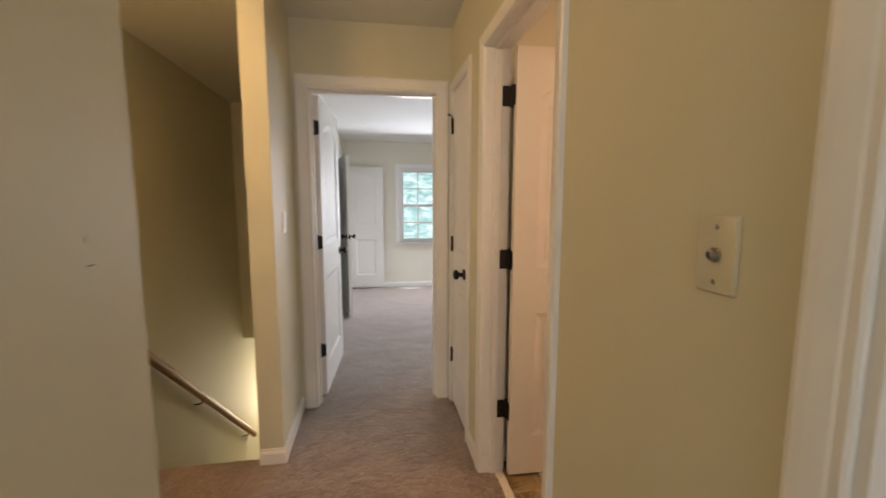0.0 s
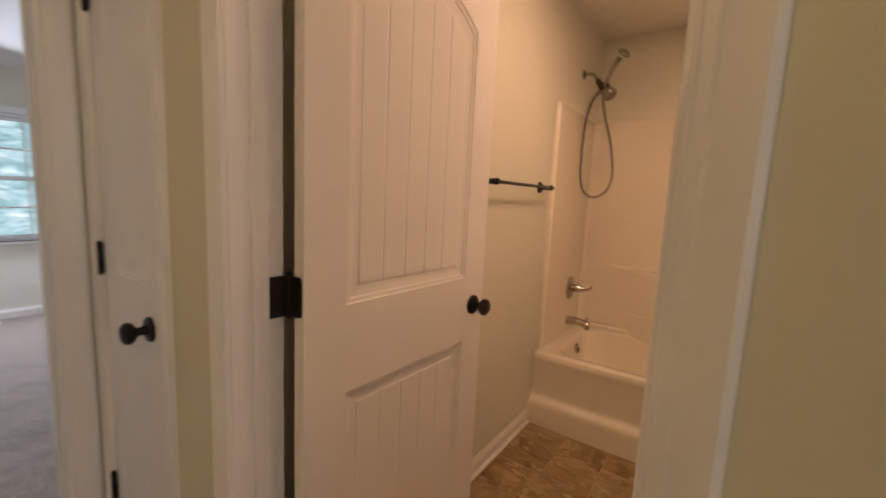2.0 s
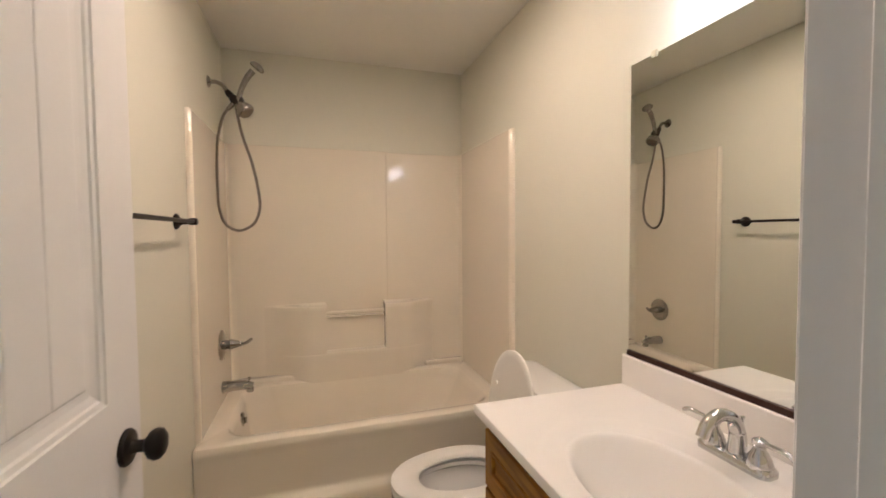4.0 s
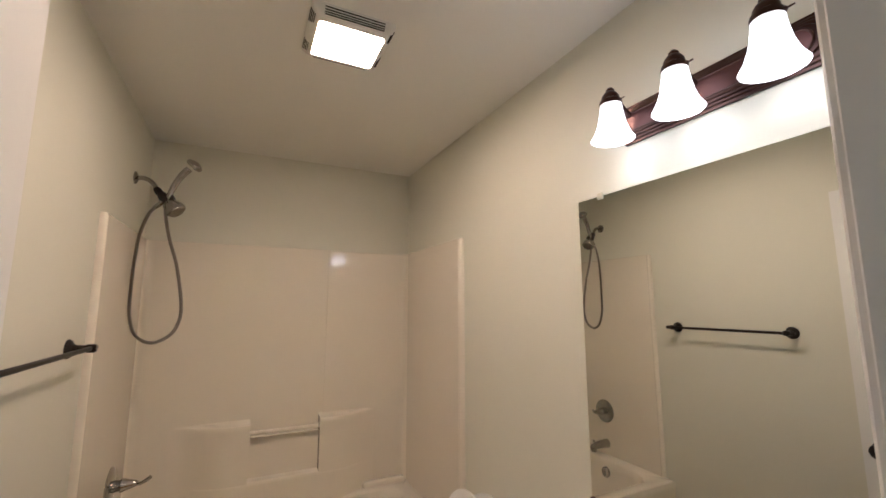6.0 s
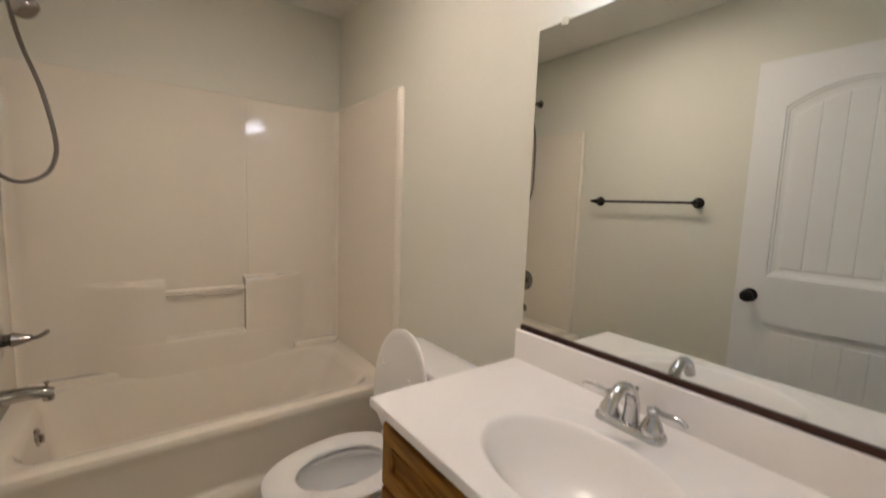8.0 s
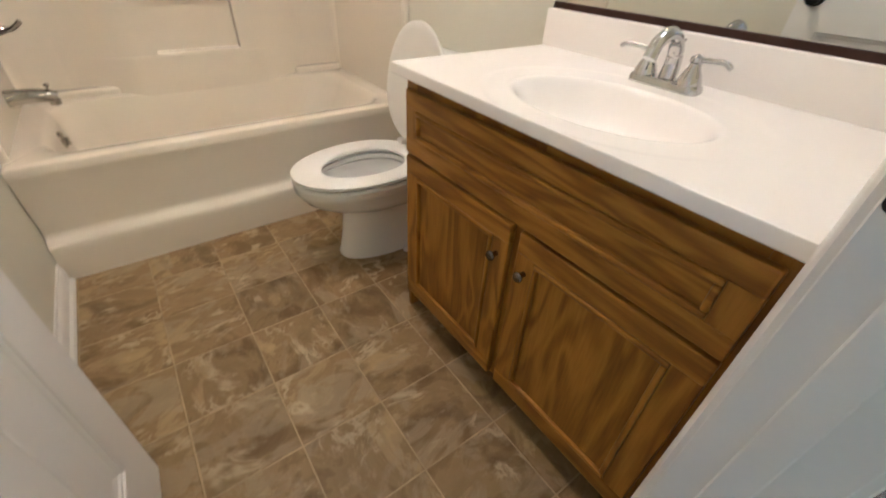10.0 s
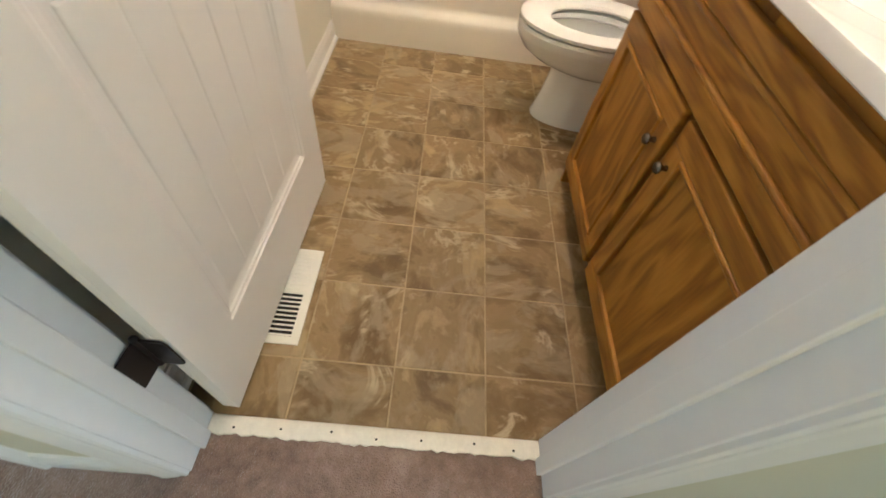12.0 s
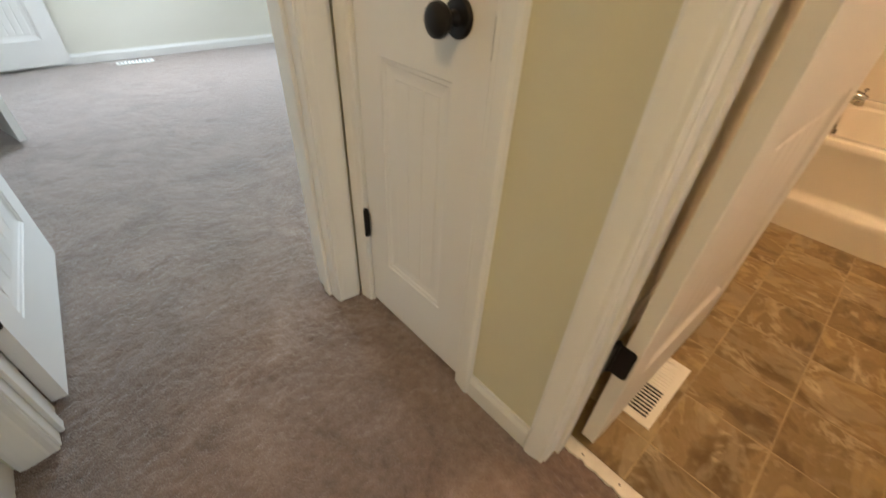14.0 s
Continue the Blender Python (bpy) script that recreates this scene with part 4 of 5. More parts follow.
def overflow():
    root = thing("overflow_plate", "chrome tub overflow with trip lever", "overflow", pose(2.275, 1.405, 0.345))
    part("cap", lathe([(0.037, 0.0), (0.037, -0.016), (0.030, -0.024), (0.010, -0.027)], 26, "y"), DIMCHROME, root, smooth=True)
    part("trip_lever", boxed(-0.004, 0.004, -0.036, -0.022, -0.022, 0.012, bevel=0.002), DIMCHROME, root)


valve()
spout()
overflow()


def towel_bar():
    root = thing("towel_bar", "oil-rubbed black towel bar on two round posts", "towel bar", pose(0, BY1, 1.385))
    for x in (1.123, 1.734):
        p = part("post", lathe([(0.031, 0.0), (0.031, -0.004), (0.027, -0.010), (0.016, -0.016), (0.012, -0.026), (0.011, -0.045), (0.014, -0.052), (0.014, -0.070), (0.010, -0.076)], 22, "y"), BLACK, root, smooth=True)
        p.location.x = x
    part("rod", tube([(1.103 + 0.651 * i / 4, -0.061, 0) for i in range(5)], 0.0075, 14), BLACK, root, smooth=True)
    for x, s in ((1.103, -1), (1.754, 1)):
        f = part("finial", lathe([(0.0075, 0), (0.011, 0.004 * s), (0.011, 0.012 * s), (0.006, 0.018 * s)], 14, "x"), BLACK, root, smooth=True)
        f.location = (x, -0.061, 0)


towel_bar()

# ---- bathroom: toilet ----


def toilet():
    cx = 1.408
    root = thing("toilet", "white two-piece toilet with its lid raised", "toilet", pose(cx, 0, 0))
    # pedestal and bowl, one casting
    bm = bmesh.new()
    rings = []
    for z, a, b, cy, f in ((0.0, 0.104, 0.232, 0.374, 1.0), (0.012, 0.106, 0.234, 0.374, 1.0), (0.03, 0.101, 0.227, 0.373, 1.0), (0.12, 0.096, 0.214, 0.37, 1.0), (0.20, 0.097, 0.208, 0.368, 1.0), (0.238, 0.104, 0.207, 0.37, 1.02), (0.252, 0.122, 0.216, 0.385, 1.06), (0.275, 0.142, 0.228, 0.41, 1.12), (0.31, 0.163, 0.24, 0.43, 1.18), (0.352, 0.176, 0.245, 0.44, 1.22), (0.365, 0.184, 0.248, 0.44, 1.22), (0.388, 0.186, 0.249, 0.44, 1.22), (0.398, 0.180, 0.243, 0.44, 1.22), (0.400, 0.150, 0.205, 0.45, 1.18), (0.392, 0.112, 0.160, 0.46, 1.18), (0.375, 0.110, 0.158, 0.462, 1.18), (0.362, 0.124, 0.172, 0.465, 1.15), (0.29, 0.100, 0.135, 0.45, 1.1), (0.20, 0.060, 0.075, 0.43, 1.0)):
        rings.append(ellipse(0, cy, z * 0.915, a, b, 44, f, 2.15))
    loft(bm, rings)
    bmesh.ops.recalc_face_normals(bm, faces=bm.faces)
    part("bowl", bm, PORC, root, smooth=True)
    part("bowl_water", loft(bmesh.new(), [ellipse(0, 0.445, 0.236, 0.088, 0.116, 36, 1.1), ellipse(0, 0.445, 0.238, 0.086, 0.114, 36, 1.1)]), WATER, root)
    # deck under the tank
    part("deck", boxed(-0.115, 0.115, 0.03, 0.29, 0.24, 0.392, bevel=0.03, seg=4), PORC, root, smooth=True)
    # seat ring
    bm = bmesh.new()
    rings = [ellipse(0, 0.455, z - 0.034, a, b, 48, f, 2.1) for z, a, b, f in ((0.404, 0.112, 0.150, 1.22), (0.404, 0.182, 0.225, 1.24), (0.409, 0.189, 0.232, 1.245), (0.419, 0.189, 0.232, 1.245), (0.425, 0.180, 0.222, 1.24), (0.426, 0.150, 0.192, 1.22), (0.421, 0.118, 0.158, 1.22), (0.412, 0.110, 0.148, 1.22), (0.404, 0.112, 0.150, 1.22))]
    loft(bm, rings, cap0=False, cap1=False)
    bmesh.ops.remove_doubles(bm, verts=bm.verts, dist=0.0001)
    bmesh.ops.recalc_face_normals(bm, faces=bm.faces)
    part("seat", bm, SEAT, root, "open-front look oval seat ring", smooth=True)
    # raised lid, leaning on the tank
    bm = bmesh.new()
    rings = [ellipse(0, 0.0, z, a, b, 44, 1.25, 2.1) for z, a, b in ((-0.009, 0.165, 0.165), (-0.009, 0.180, 0.180), (-0.004, 0.186, 0.186), (0.005, 0.186, 0.186), (0.010, 0.178, 0.178), (0.012, 0.15, 0.15))]
    loft(bm, rings)
    bmesh.ops.recalc_face_normals(bm, faces=bm.faces)
    lid = part("lid", bm, SEAT, root, "raised oval lid", smooth=True)
    lid.matrix_local = Matrix.Translation((0, 0.252, 0.612)) @ pose(0, 0, 0, 97, 0, 0)
    for x in (-0.075, 0.075):
        part("hinge_post", boxed(x - 0.018, x + 0.018, 0.235, 0.275, 0.362, 0.412, bevel=0.007), SEAT, root)
        b = part("bumper", lathe([(0.008, 0), (0.008, 0.006), (0.004, 0.008)], 12, "y"), SEAT, root)
        b.location = (x * 1.3, 0.262, 0.685)
    part("bolt", lathe([(0.007, 0), (0.007, 0.014), (0.004, 0.017)], 10, "x"), BLACK, root).location = (-0.10, 0.255, 0.400)
    # tank and its cover
    bm = bmesh.new()
    rings = [rounded_rect(-a, a, 0.015, y1, z, 0.035, 6) for z, a, y1 in ((0.385, 0.175, 0.165), (0.392, 0.19, 0.178), (0.49, 0.205, 0.190), (0.680, 0.220, 0.200), (0.687, 0.220, 0.200))]
    loft(bm, rings)
    bmesh.ops.recalc_face_normals(bm, faces=bm.faces)
    part("tank", bm, PORC, root, smooth=True)
    bm = bmesh.new()
    rings = [rounded_rect(-a, a, y0, y1, z, 0.035, 6) for z, a, y0, y1 in ((0.687, 0.224, 0.012, 0.204), (0.693, 0.232, 0.008, 0.212), (0.709, 0.232, 0.008, 0.212), (0.718, 0.226, 0.012, 0.206), (0.722, 0.203, 0.035, 0.185))]
    loft(bm, rings)
    bmesh.ops.recalc_face_normals(bm, faces=bm.faces)
    part("tank_cover", bm, PORC, root, smooth=True)
    part("flush_lever", tube([(0.15, 0.196, 0.630), (0.15, 0.217, 0.630), (0.135, 0.221, 0.627), (0.085, 0.223, 0.620)], 0.006, 10), CHROME, root, smooth=True)
    part("bolt_cap", lathe([(0.016, 0), (0.014, 0.010), (0.006, 0.016)], 14), PORC, root, smooth=True).location = (-0.118, 0.36, 0.0)


toilet()

# ---- bathroom: vanity ----
CX0, CX1, CY, CZ = 0.118, 1.036, 0.556, 0.821
VF = 0.520  # face of the cabinet frame


def framed_panel(root, name, x0, x1, z0, z1, y, horizontal, rail=0.052, label=""):
    """A flat panel in a mitre-look frame with a bevelled edge, standing out along +y."""
    d = part(name, boxed(x0 + 0.01, x1 - 0.01, y + 0.001, y + 0.012, z0 + 0.01, z1 - 0.01), OAK_H if horizontal else OAK_V, root, label)
    t = 0.019
    part("rail", boxed(x0, x1, y, y + t, z0, z0 + rail, bevel=0.004), OAK_H, d)
    part("rail", boxed(x0, x1, y, y + t, z1 - rail, z1, bevel=0.004), OAK_H, d)
    part("stile", boxed(x0, x0 + rail, y, y + t - 0.0006, z0 + rail - 0.003, z1 - rail + 0.003, bevel=0.003), OAK_V, d)
    part("stile", boxed(x1 - rail, x1, y, y + t - 0.0006, z0 + rail - 0.003, z1 - rail + 0.003, bevel=0.003), OAK_V, d)
    # the raised bead round the inner panel
    b = 0.012
    for e in ((x0 + rail, x1 - rail, z0 + rail, z0 + rail + b), (x0 + rail, x1 - rail, z1 - rail - b, z1 - rail), (x0 + rail, x0 + rail + b, z0 + rail + b, z1 - rail - b), (x1 - rail - b, x1 - rail, z0 + rail + b, z1 - rail - b)):
        part("bead", boxed(e[0], e[1], y + 0.008, y + 0.0215, e[2], e[3], bevel=0.0045), OAK_V if e[3] - e[2] > 0.1 else OAK_H, d)
    return d


def vanity():
    root = thing("vanity_cabinet", "honey oak vanity cabinet with two doors and a false drawer", "cabinet", pose(0, 0, 0))
    x0, x1 = 0.128, 1.014
    part("side_panel", boxed(x1 - 0.016, x1, 0.01, VF, 0.0, CZ - 0.028, bevel=0.002), OAK_V, root)
    part("side_panel", boxed(x0, x0 + 0.016, 0.01, VF, 0.0, CZ - 0.028, bevel=0.002), OAK_V, root)
    part("toe_board", boxed(x0 + 0.016, x1 - 0.016, VF - 0.065, VF - 0.05, 0.0, 0.10), OAK_H, root)
    part("floor_board", boxed(x0 + 0.016, x1 - 0.016, 0.012, VF - 0.019, 0.09, 0.105), OAK_H, root)
    for b in ((x0, x0 + 0.045), (0.541, 0.581), (x1 - 0.045, x1)):
        part("face_stile", boxed(b[0], b[1], VF - 0.019, VF + 0.0008, 0.085, CZ - 0.028, bevel=0.0015), OAK_V, root)
    for b in ((0.085, 0.125), (0.575, 0.625), (CZ - 0.075, CZ - 0.028)):
        part("face_rail", boxed(x0 + 0.045, x1 - 0.045, VF - 0.019, VF, b[0], b[1], bevel=0.0015), OAK_H, root)
    framed_panel(root, "drawer_front", x0 + 0.020, x1 - 0.022, 0.600, CZ - 0.055, VF + 0.001, True, 0.046, "wide false drawer front")
    for nm, a, b, kx in (("cabinet_door", x0 + 0.020, 0.548, 0.517), ("cabinet_door", 0.574, x1 - 0.022, 0.605)):
        d = framed_panel(root, nm, a, b, 0.096, 0.592, VF + 0.001, False, 0.052, "oak door with a flat panel")
        k = part("door_knob", lathe([(0.0065, 0.0), (0.005, 0.008), (0.0055, 0.011), (0.0115, 0.015), (0.0128, 0.019), (0.010, 0.0235), (0.0025, 0.025)], 18, "y"), PEWTER, d, "small pewter knob", smooth=True)
        k.location = (kx, VF + 0.020, 0.500)


vanity()


def countertop():
    root = thing("bathroom_countertop", "white cultured marble top with moulded oval basin", "countertop", pose(0, 0, 0))
    sx, sy, a, b = 0.562, 0.342, 0.214, 0.152
    nx, ny = 150, 92
    xs, ys = np.linspace(CX0 + 0.004, CX1 - 0.004, nx + 1), np.linspace(0.002, CY - 0.004, ny + 1)
    gx, gy = np.meshgrid(xs, ys)
    r = np.sqrt(((gx - sx) / a) ** 2 + ((gy - sy) / b) ** 2)
    ro = np.sqrt(((gx - sx) / (a + 0.075)) ** 2 + ((gy - sy + 0.01) / (b + 0.075)) ** 2)
    z = np.full(gx.shape, CZ)
    z -= 0.0014 * np.clip((1.02 - ro) / 0.05, 0, 1)
    z -= 0.115 * (1 - np.clip(r, 0, 1) ** 2.5) ** 1.22
    z += 0.0007 * np.exp(-((r - 1.03) / 0.02) ** 2)
    verts = np.stack([gx, gy, z], -1).reshape(-1, 3)
    i = np.arange(ny)[:, None] * (nx + 1) + np.arange(nx)[None, :]
    faces = np.stack([i, i + 1, i + nx + 2, i + nx + 1], -1).reshape(-1, 4)
    me = bpy.data.meshes.new("basin_deck")
    me.from_pydata(verts.tolist(), [], faces.tolist())
    me.polygons.foreach_set("use_smooth", [True] * len(me.polygons))
    me.materials.append(MARBLE)
    d = new("basin_deck", me)
    d.parent = root
    # rolled edge on the free sides and the underside
    prof = ((0.004, CZ), (0.0015, CZ - 0.001), (0.0, CZ - 0.005), (0.0, CZ - 0.024), (0.003, CZ - 0.027), (0.03, CZ - 0.027))
    bm = bmesh.new()
    rings = []
    for ex, ey, dx, dy in ((CX0, CY, 0, -1), (CX1, CY, -1, -1), (CX1, 0.002, -1, 0)):
        rings.append([(ex + dx * o, ey + dy * o, z) for o, z in prof])
    loft(bm, rings, cap0=False, cap1=False, closed=False)
    bmesh.ops.recalc_face_normals(bm, faces=bm.faces)
    part("edge", bm, MARBLE, root, smooth=True)
    part("backsplash", boxed(CX0, CX1, 0.001, 0.021, CZ - 0.004, 0.921, bevel=0.005, seg=3), MARBLE, root, "low backsplash", smooth=True)
    part("side_splash", boxed(CX0, CX0 + 0.016, 0.0215, CY - 0.012, CZ - 0.004, 0.920, bevel=0.005, seg=3), MARBLE, root, "low side splash against the door wall", smooth=True)
    dr = part("drain_ring", lathe([(0.028, -0.003), (0.028, 0.002), (0.0255, 0.0042), (0.0235, 0.004), (0.0225, 0.001)], 28), NICKEL, root, smooth=True)
    dr.location = (sx - 0.008, sy - 0.038, CZ - 0.1125)
    # no hole is cut: a dark disc holds the shade of the drain
    part("drain_hole", lathe([(0.0228, 0.0), (0.0228, 0.0022), (0.001, 0.0024)], 20), DARK, root).location = (sx - 0.008, sy - 0.038, CZ - 0.1125)
    st = part("drain_stopper", lathe([(0.011, 0.0), (0.013, 0.004), (0.010, 0.0065), (0.003, 0.008)], 20), NICKEL, root, smooth=True)
    st.location = (sx - 0.008, sy - 0.038, CZ - 0.1115)


countertop()


def basin_faucet():
    root = thing("basin_faucet", "chrome two-lever centerset basin faucet", "faucet", pose(0.577, 0.110, CZ))
    bm = bmesh.new()
    rings = [rounded_rect(-a, a, -b, b, z, r, 6) for z, a, b, r in ((-0.004, 0.082, 0.027, 0.02), (0.010, 0.082, 0.027, 0.02), (0.016, 0.078, 0.023, 0.018), (0.018, 0.070, 0.016, 0.014))]
    loft(bm, rings)
    bmesh.ops.recalc_face_normals(bm, faces=bm.faces)
    part("base", bm, CHROME, root, smooth=True)
    for x, s in ((-0.052, -1), (0.052, 1)):
        h = part("handle_body", lathe([(0.026, 0.012), (0.025, 0.022), (0.020, 0.036), (0.012, 0.050), (0.011, 0.057), (0.0145, 0.061), (0.0135, 0.069), (0.004, 0.075)], 20), CHROME, root, smooth=True)
        h.location.x = x
        part("lever", tube(curve_points([(x, 0, 0.064), (x + s * 0.030, 0.004, 0.068), (x + s * 0.058, 0.008, 0.070), (x + s * 0.074, 0.009, 0.062)], 5), 0.0052, 10), CHROME, root, smooth=True)
    sp = curve_points([(0, -0.004, 0.012), (0, -0.006, 0.055), (0, 0.010, 0.092), (0, 0.045, 0.108), (0, 0.080, 0.094), (0, 0.098, 0.064)], 6)
    part("spout", tube(sp, 0.0150, 18, [1.3 - 0.36 * min(1, i / 14) for i in range(len(sp))]), CHROME, root, smooth=True)
    part("lift_rod", tube([(0, -0.021, 0.012), (0, -0.021, 0.085), (0, -0.021, 0.094)], 0.003, 8, (1, 1, 2.0)), CHROME, root, smooth=True)


basin_faucet()


def mirror():
    root = thing("wall_mirror", "frameless wall mirror in a dark bottom channel", "mirror", pose(0, 0, 0))
    x0, x1, z0, z1 = 0.160, 1.020, 0.930, 1.871
    part("glass", boxed(x0, x1, 0.001, 0.006, z0 - 0.008, z1), MIRROR, root, "silvered mirror glass")
    part("bottom_channel", boxed(x0 - 0.004, x1 + 0.002, 0.001, 0.012, z0 - 0.0105, z0 + 0.008, bevel=0.001), BRONZE, root, "dark bronze channel")
    for x in (0.925, 0.27):
        part("clip", boxed(x - 0.010, x + 0.010, 0.001, 0.011, z1 - 0.012, z1 + 0.010, bevel=0.003), PLATE, root, "clear plastic clip")


mirror()


def vanity_light():
    root = thing("vanity_light", "three-light bronze vanity bar with frosted bell shades", "wall lamp", pose(0, 0, 0))
    x0, x1, zc = 0.312, 0.846, 2.055

    def plate(k, h, y0, y1):
        """A board with notched corners and a bowed end, k in from the outermost edge."""
        e = []
        for sx, xe in ((1, x1 - k), (-1, x0 + k)):
            side = [(xe - sx * 0.030, -h), (xe - sx * 0.030, -h + 0.010), (xe - sx * 0.016, -h + 0.010), (xe - sx * 0.016, -h + 0.022), (xe - sx * 0.004, -h * 0.45), (xe, 0.0)]
            side += [(x, -z) for x, z in side[-2::-1]]
            e += side if sx > 0 else side[::-1]
        bm = bmesh.new()
        loft(bm, [[(x, y, zc + z) for x, z in e] for y in (y0, y1)])
        bmesh.ops.recalc_face_normals(bm, faces=bm.faces)
        return bm

    def oval(k, h, y0, y1):
        """A raised step with bowed ends."""
        arc = [math.pi * i / 12 for i in range(13)]
        e = [(x1 - k - 0.030 + 0.030 * math.sin(q), -h * math.cos(q)) for q in arc] + [(x0 + k + 0.030 - 0.030 * math.sin(q), h * math.cos(q)) for q in arc]
        bm = bmesh.new()
        loft(bm, [[(x, y0, zc + z) for x, z in e], [(x, y1 - 0.002, zc + z) for x, z in e], [(x, y1, zc + z * 0.95) for x, z in e]])
        bmesh.ops.recalc_face_normals(bm, faces=bm.faces)
        return bm

    part("back_plate", plate(0.0, 0.057, 0.001, 0.010), BRONZE, root)
    for k, h, y0, y1 in ((0.010, 0.050, 0.009, 0.014), (0.018, 0.042, 0.013, 0.019), (0.026, 0.034, 0.018, 0.0245)):
        part("plate_step", oval(k, h, y0, y1), BRONZE, root)
    # smooth inner panel with round ends and its raised outline
    r = 0.026
    ends = [(x1 - 0.066 + r * math.sin(a), -r * math.cos(a)) for a in [math.pi * i / 12 for i in range(13)]] + [(x0 + 0.066 - r * math.sin(a), r * math.cos(a)) for a in [math.pi * i / 12 for i in range(13)]]
    bm = bmesh.new()
    loft(bm, [[(x, y, zc + z) for x, z in ends] for y in (0.024, 0.0265)])
    bmesh.ops.recalc_face_normals(bm, faces=bm.faces)
    part("inner_panel", bm, WINE, root, "smooth wine-brown inner panel")
    part("panel_bead", tube([(x, 0.026, zc + z) for x, z in ends + ends[:1]], 0.0028, 8), BRONZE, root, smooth=True)
    for x in (0.783, 0.589, 0.392):
        part("arm", tube(curve_points([(x, 0.024, zc + 0.020), (x, 0.045, zc + 0.032), (x, 0.070, zc + 0.055), (x, 0.095, zc + 0.060)], 5), 0.008, 12), BRONZE, root, smooth=True)
        cap = part("socket_cap", lathe([(0.030, 0.0), (0.031, 0.006), (0.029, 0.014), (0.023, 0.018), (0.024, 0.026), (0.018, 0.036), (0.011, 0.042), (0.012, 0.047), (0.006, 0.054), (0.001, 0.056)], 24), BRONZE, root, smooth=True)
        cap.location = (x, 0.100, zc + 0.036)
        part("screw", lathe([(0.002, 0), (0.002, 0.012), (0.005, 0.013), (0.005, 0.017)], 8, "x"), BRONZE, cap).location = (-0.046, 0, 0.005)
        prof = [(0.029, 0.022), (0.030, 0.008), (0.033, -0.014), (0.038, -0.039), (0.046, -0.063), (0.055, -0.079), (0.058, -0.084), (0.055, -0.084), (0.043, -0.063), (0.035, -0.039), (0.030, -0.014), (0.027, 0.008), (0.026, 0.022)]
        bm = bmesh.new()
        loft(bm, [[(r * math.cos(2 * math.pi * i / 30), r * math.sin(2 * math.pi * i / 30), h) for i in range(30)] for r, h in prof], cap0=False, cap1=False)
        bmesh.ops.recalc_face_normals(bm, faces=bm.faces)
        sh = part("shade", bm, SHADE, root, "lit frosted glass bell shade", smooth=True)
        sh.location = (x, 0.100, zc + 0.018)
        bl = part("bulb", lathe([(0.012, 0.0), (0.016, -0.02), (0.026, -0.045), (0.027, -0.060), (0.018, -0.076), (0.002, -0.082)], 18), BULB, root, "lit bulb", smooth=True)
        bl.location = (x, 0.100, zc + 0.012)


vanity_light()


def fan_light():
    root = thing("exhaust_fan_light", "white ceiling exhaust fan with lit square lens", "ceiling fan light", pose(1.306, 0.747, H))
    s = 0.134
    bm = bmesh.new()
    rings = [rounded_rect(-a, a, -a, a, z, r, 5) for z, a, r in ((-0.001, s, 0.012), (-0.008, s, 0.012), (-0.020, s - 0.006, 0.014), (-0.031, s - 0.018, 0.014), (-0.036, s - 0.026, 0.012))]
    loft(bm, rings)
    bmesh.ops.recalc_face_normals(bm, faces=bm.faces)
    part("grille", bm, ENAMEL, root, smooth=True)
    bm = bmesh.new()
    loft(bm, [rounded_rect(-a, a, -b, b, z, 0.01, 4) for z, a, b in ((-0.030, 0.093, 0.106), (-0.0366, 0.093, 0.106), (-0.0374, 0.087, 0.100))])
    bmesh.ops.recalc_face_normals(bm, faces=bm.faces)
    part("lens", bm, LENS, root, "lit white plastic lens", smooth=True)
    # louvre slots on the sloping rim, dark strips painted in for their shade
    for k in range(4):
        o = (0.1332, 0.1298, 0.1256, 0.1210)[k]
        zz = (-0.0115, -0.0185, -0.0238, -0.0280)[k]
        for e in (-1, 1):
            for q in (-1, 1):
                part("slot", boxed(q * 0.078 - 0.030, q * 0.078 + 0.030 - 0.006 * k, e * o - 0.0012, e * o + 0.0012, zz - 0.0016, zz + 0.0014), DARK, root)
            part("slot", boxed(e * o - 0.0012, e * o + 0.0012, -0.095, 0.095, zz - 0.0016, zz + 0.0014), DARK, root)


fan_light()


def register():
    root = thing("floor_register", "white enamelled steel floor register", "floor vent", pose(0.432, 1.336, 0.0))
    L, W = 0.145, 0.059
    bm = bmesh.new()
    for b in ((-L, L, -W, -W + 0.022), (-L, L, W - 0.022, W), (-L, -L + 0.020, -W + 0.022, W - 0.022), (L - 0.020, L, -W + 0.022, W - 0.022)):
        box(bm, b[0], b[1], b[2], b[3], 0.0005, 0.005)
    part("flange", bm, ENAMEL, root)
    # solid near-black block that gives the duct its shade by colour
    part("duct", boxed(-L + 0.018, L - 0.018, -W + 0.020, W - 0.020, -0.010, 0.0012), DARK, root, "dark duct opening")
    n = 19
    for i in range(n):
        x = -L + 0.024 + (2 * L - 0.048) * i / (n - 1)
        part("louvre", boxed(x - 0.0020, x + 0.0020, -W + 0.022, W - 0.022, 0.0013, 0.0042), ENAMEL, root)
    part("damper", boxed(0.0, L - 0.02, -W + 0.022, W - 0.022, 0.0012, 0.0022), ENAMEL, root)


register()


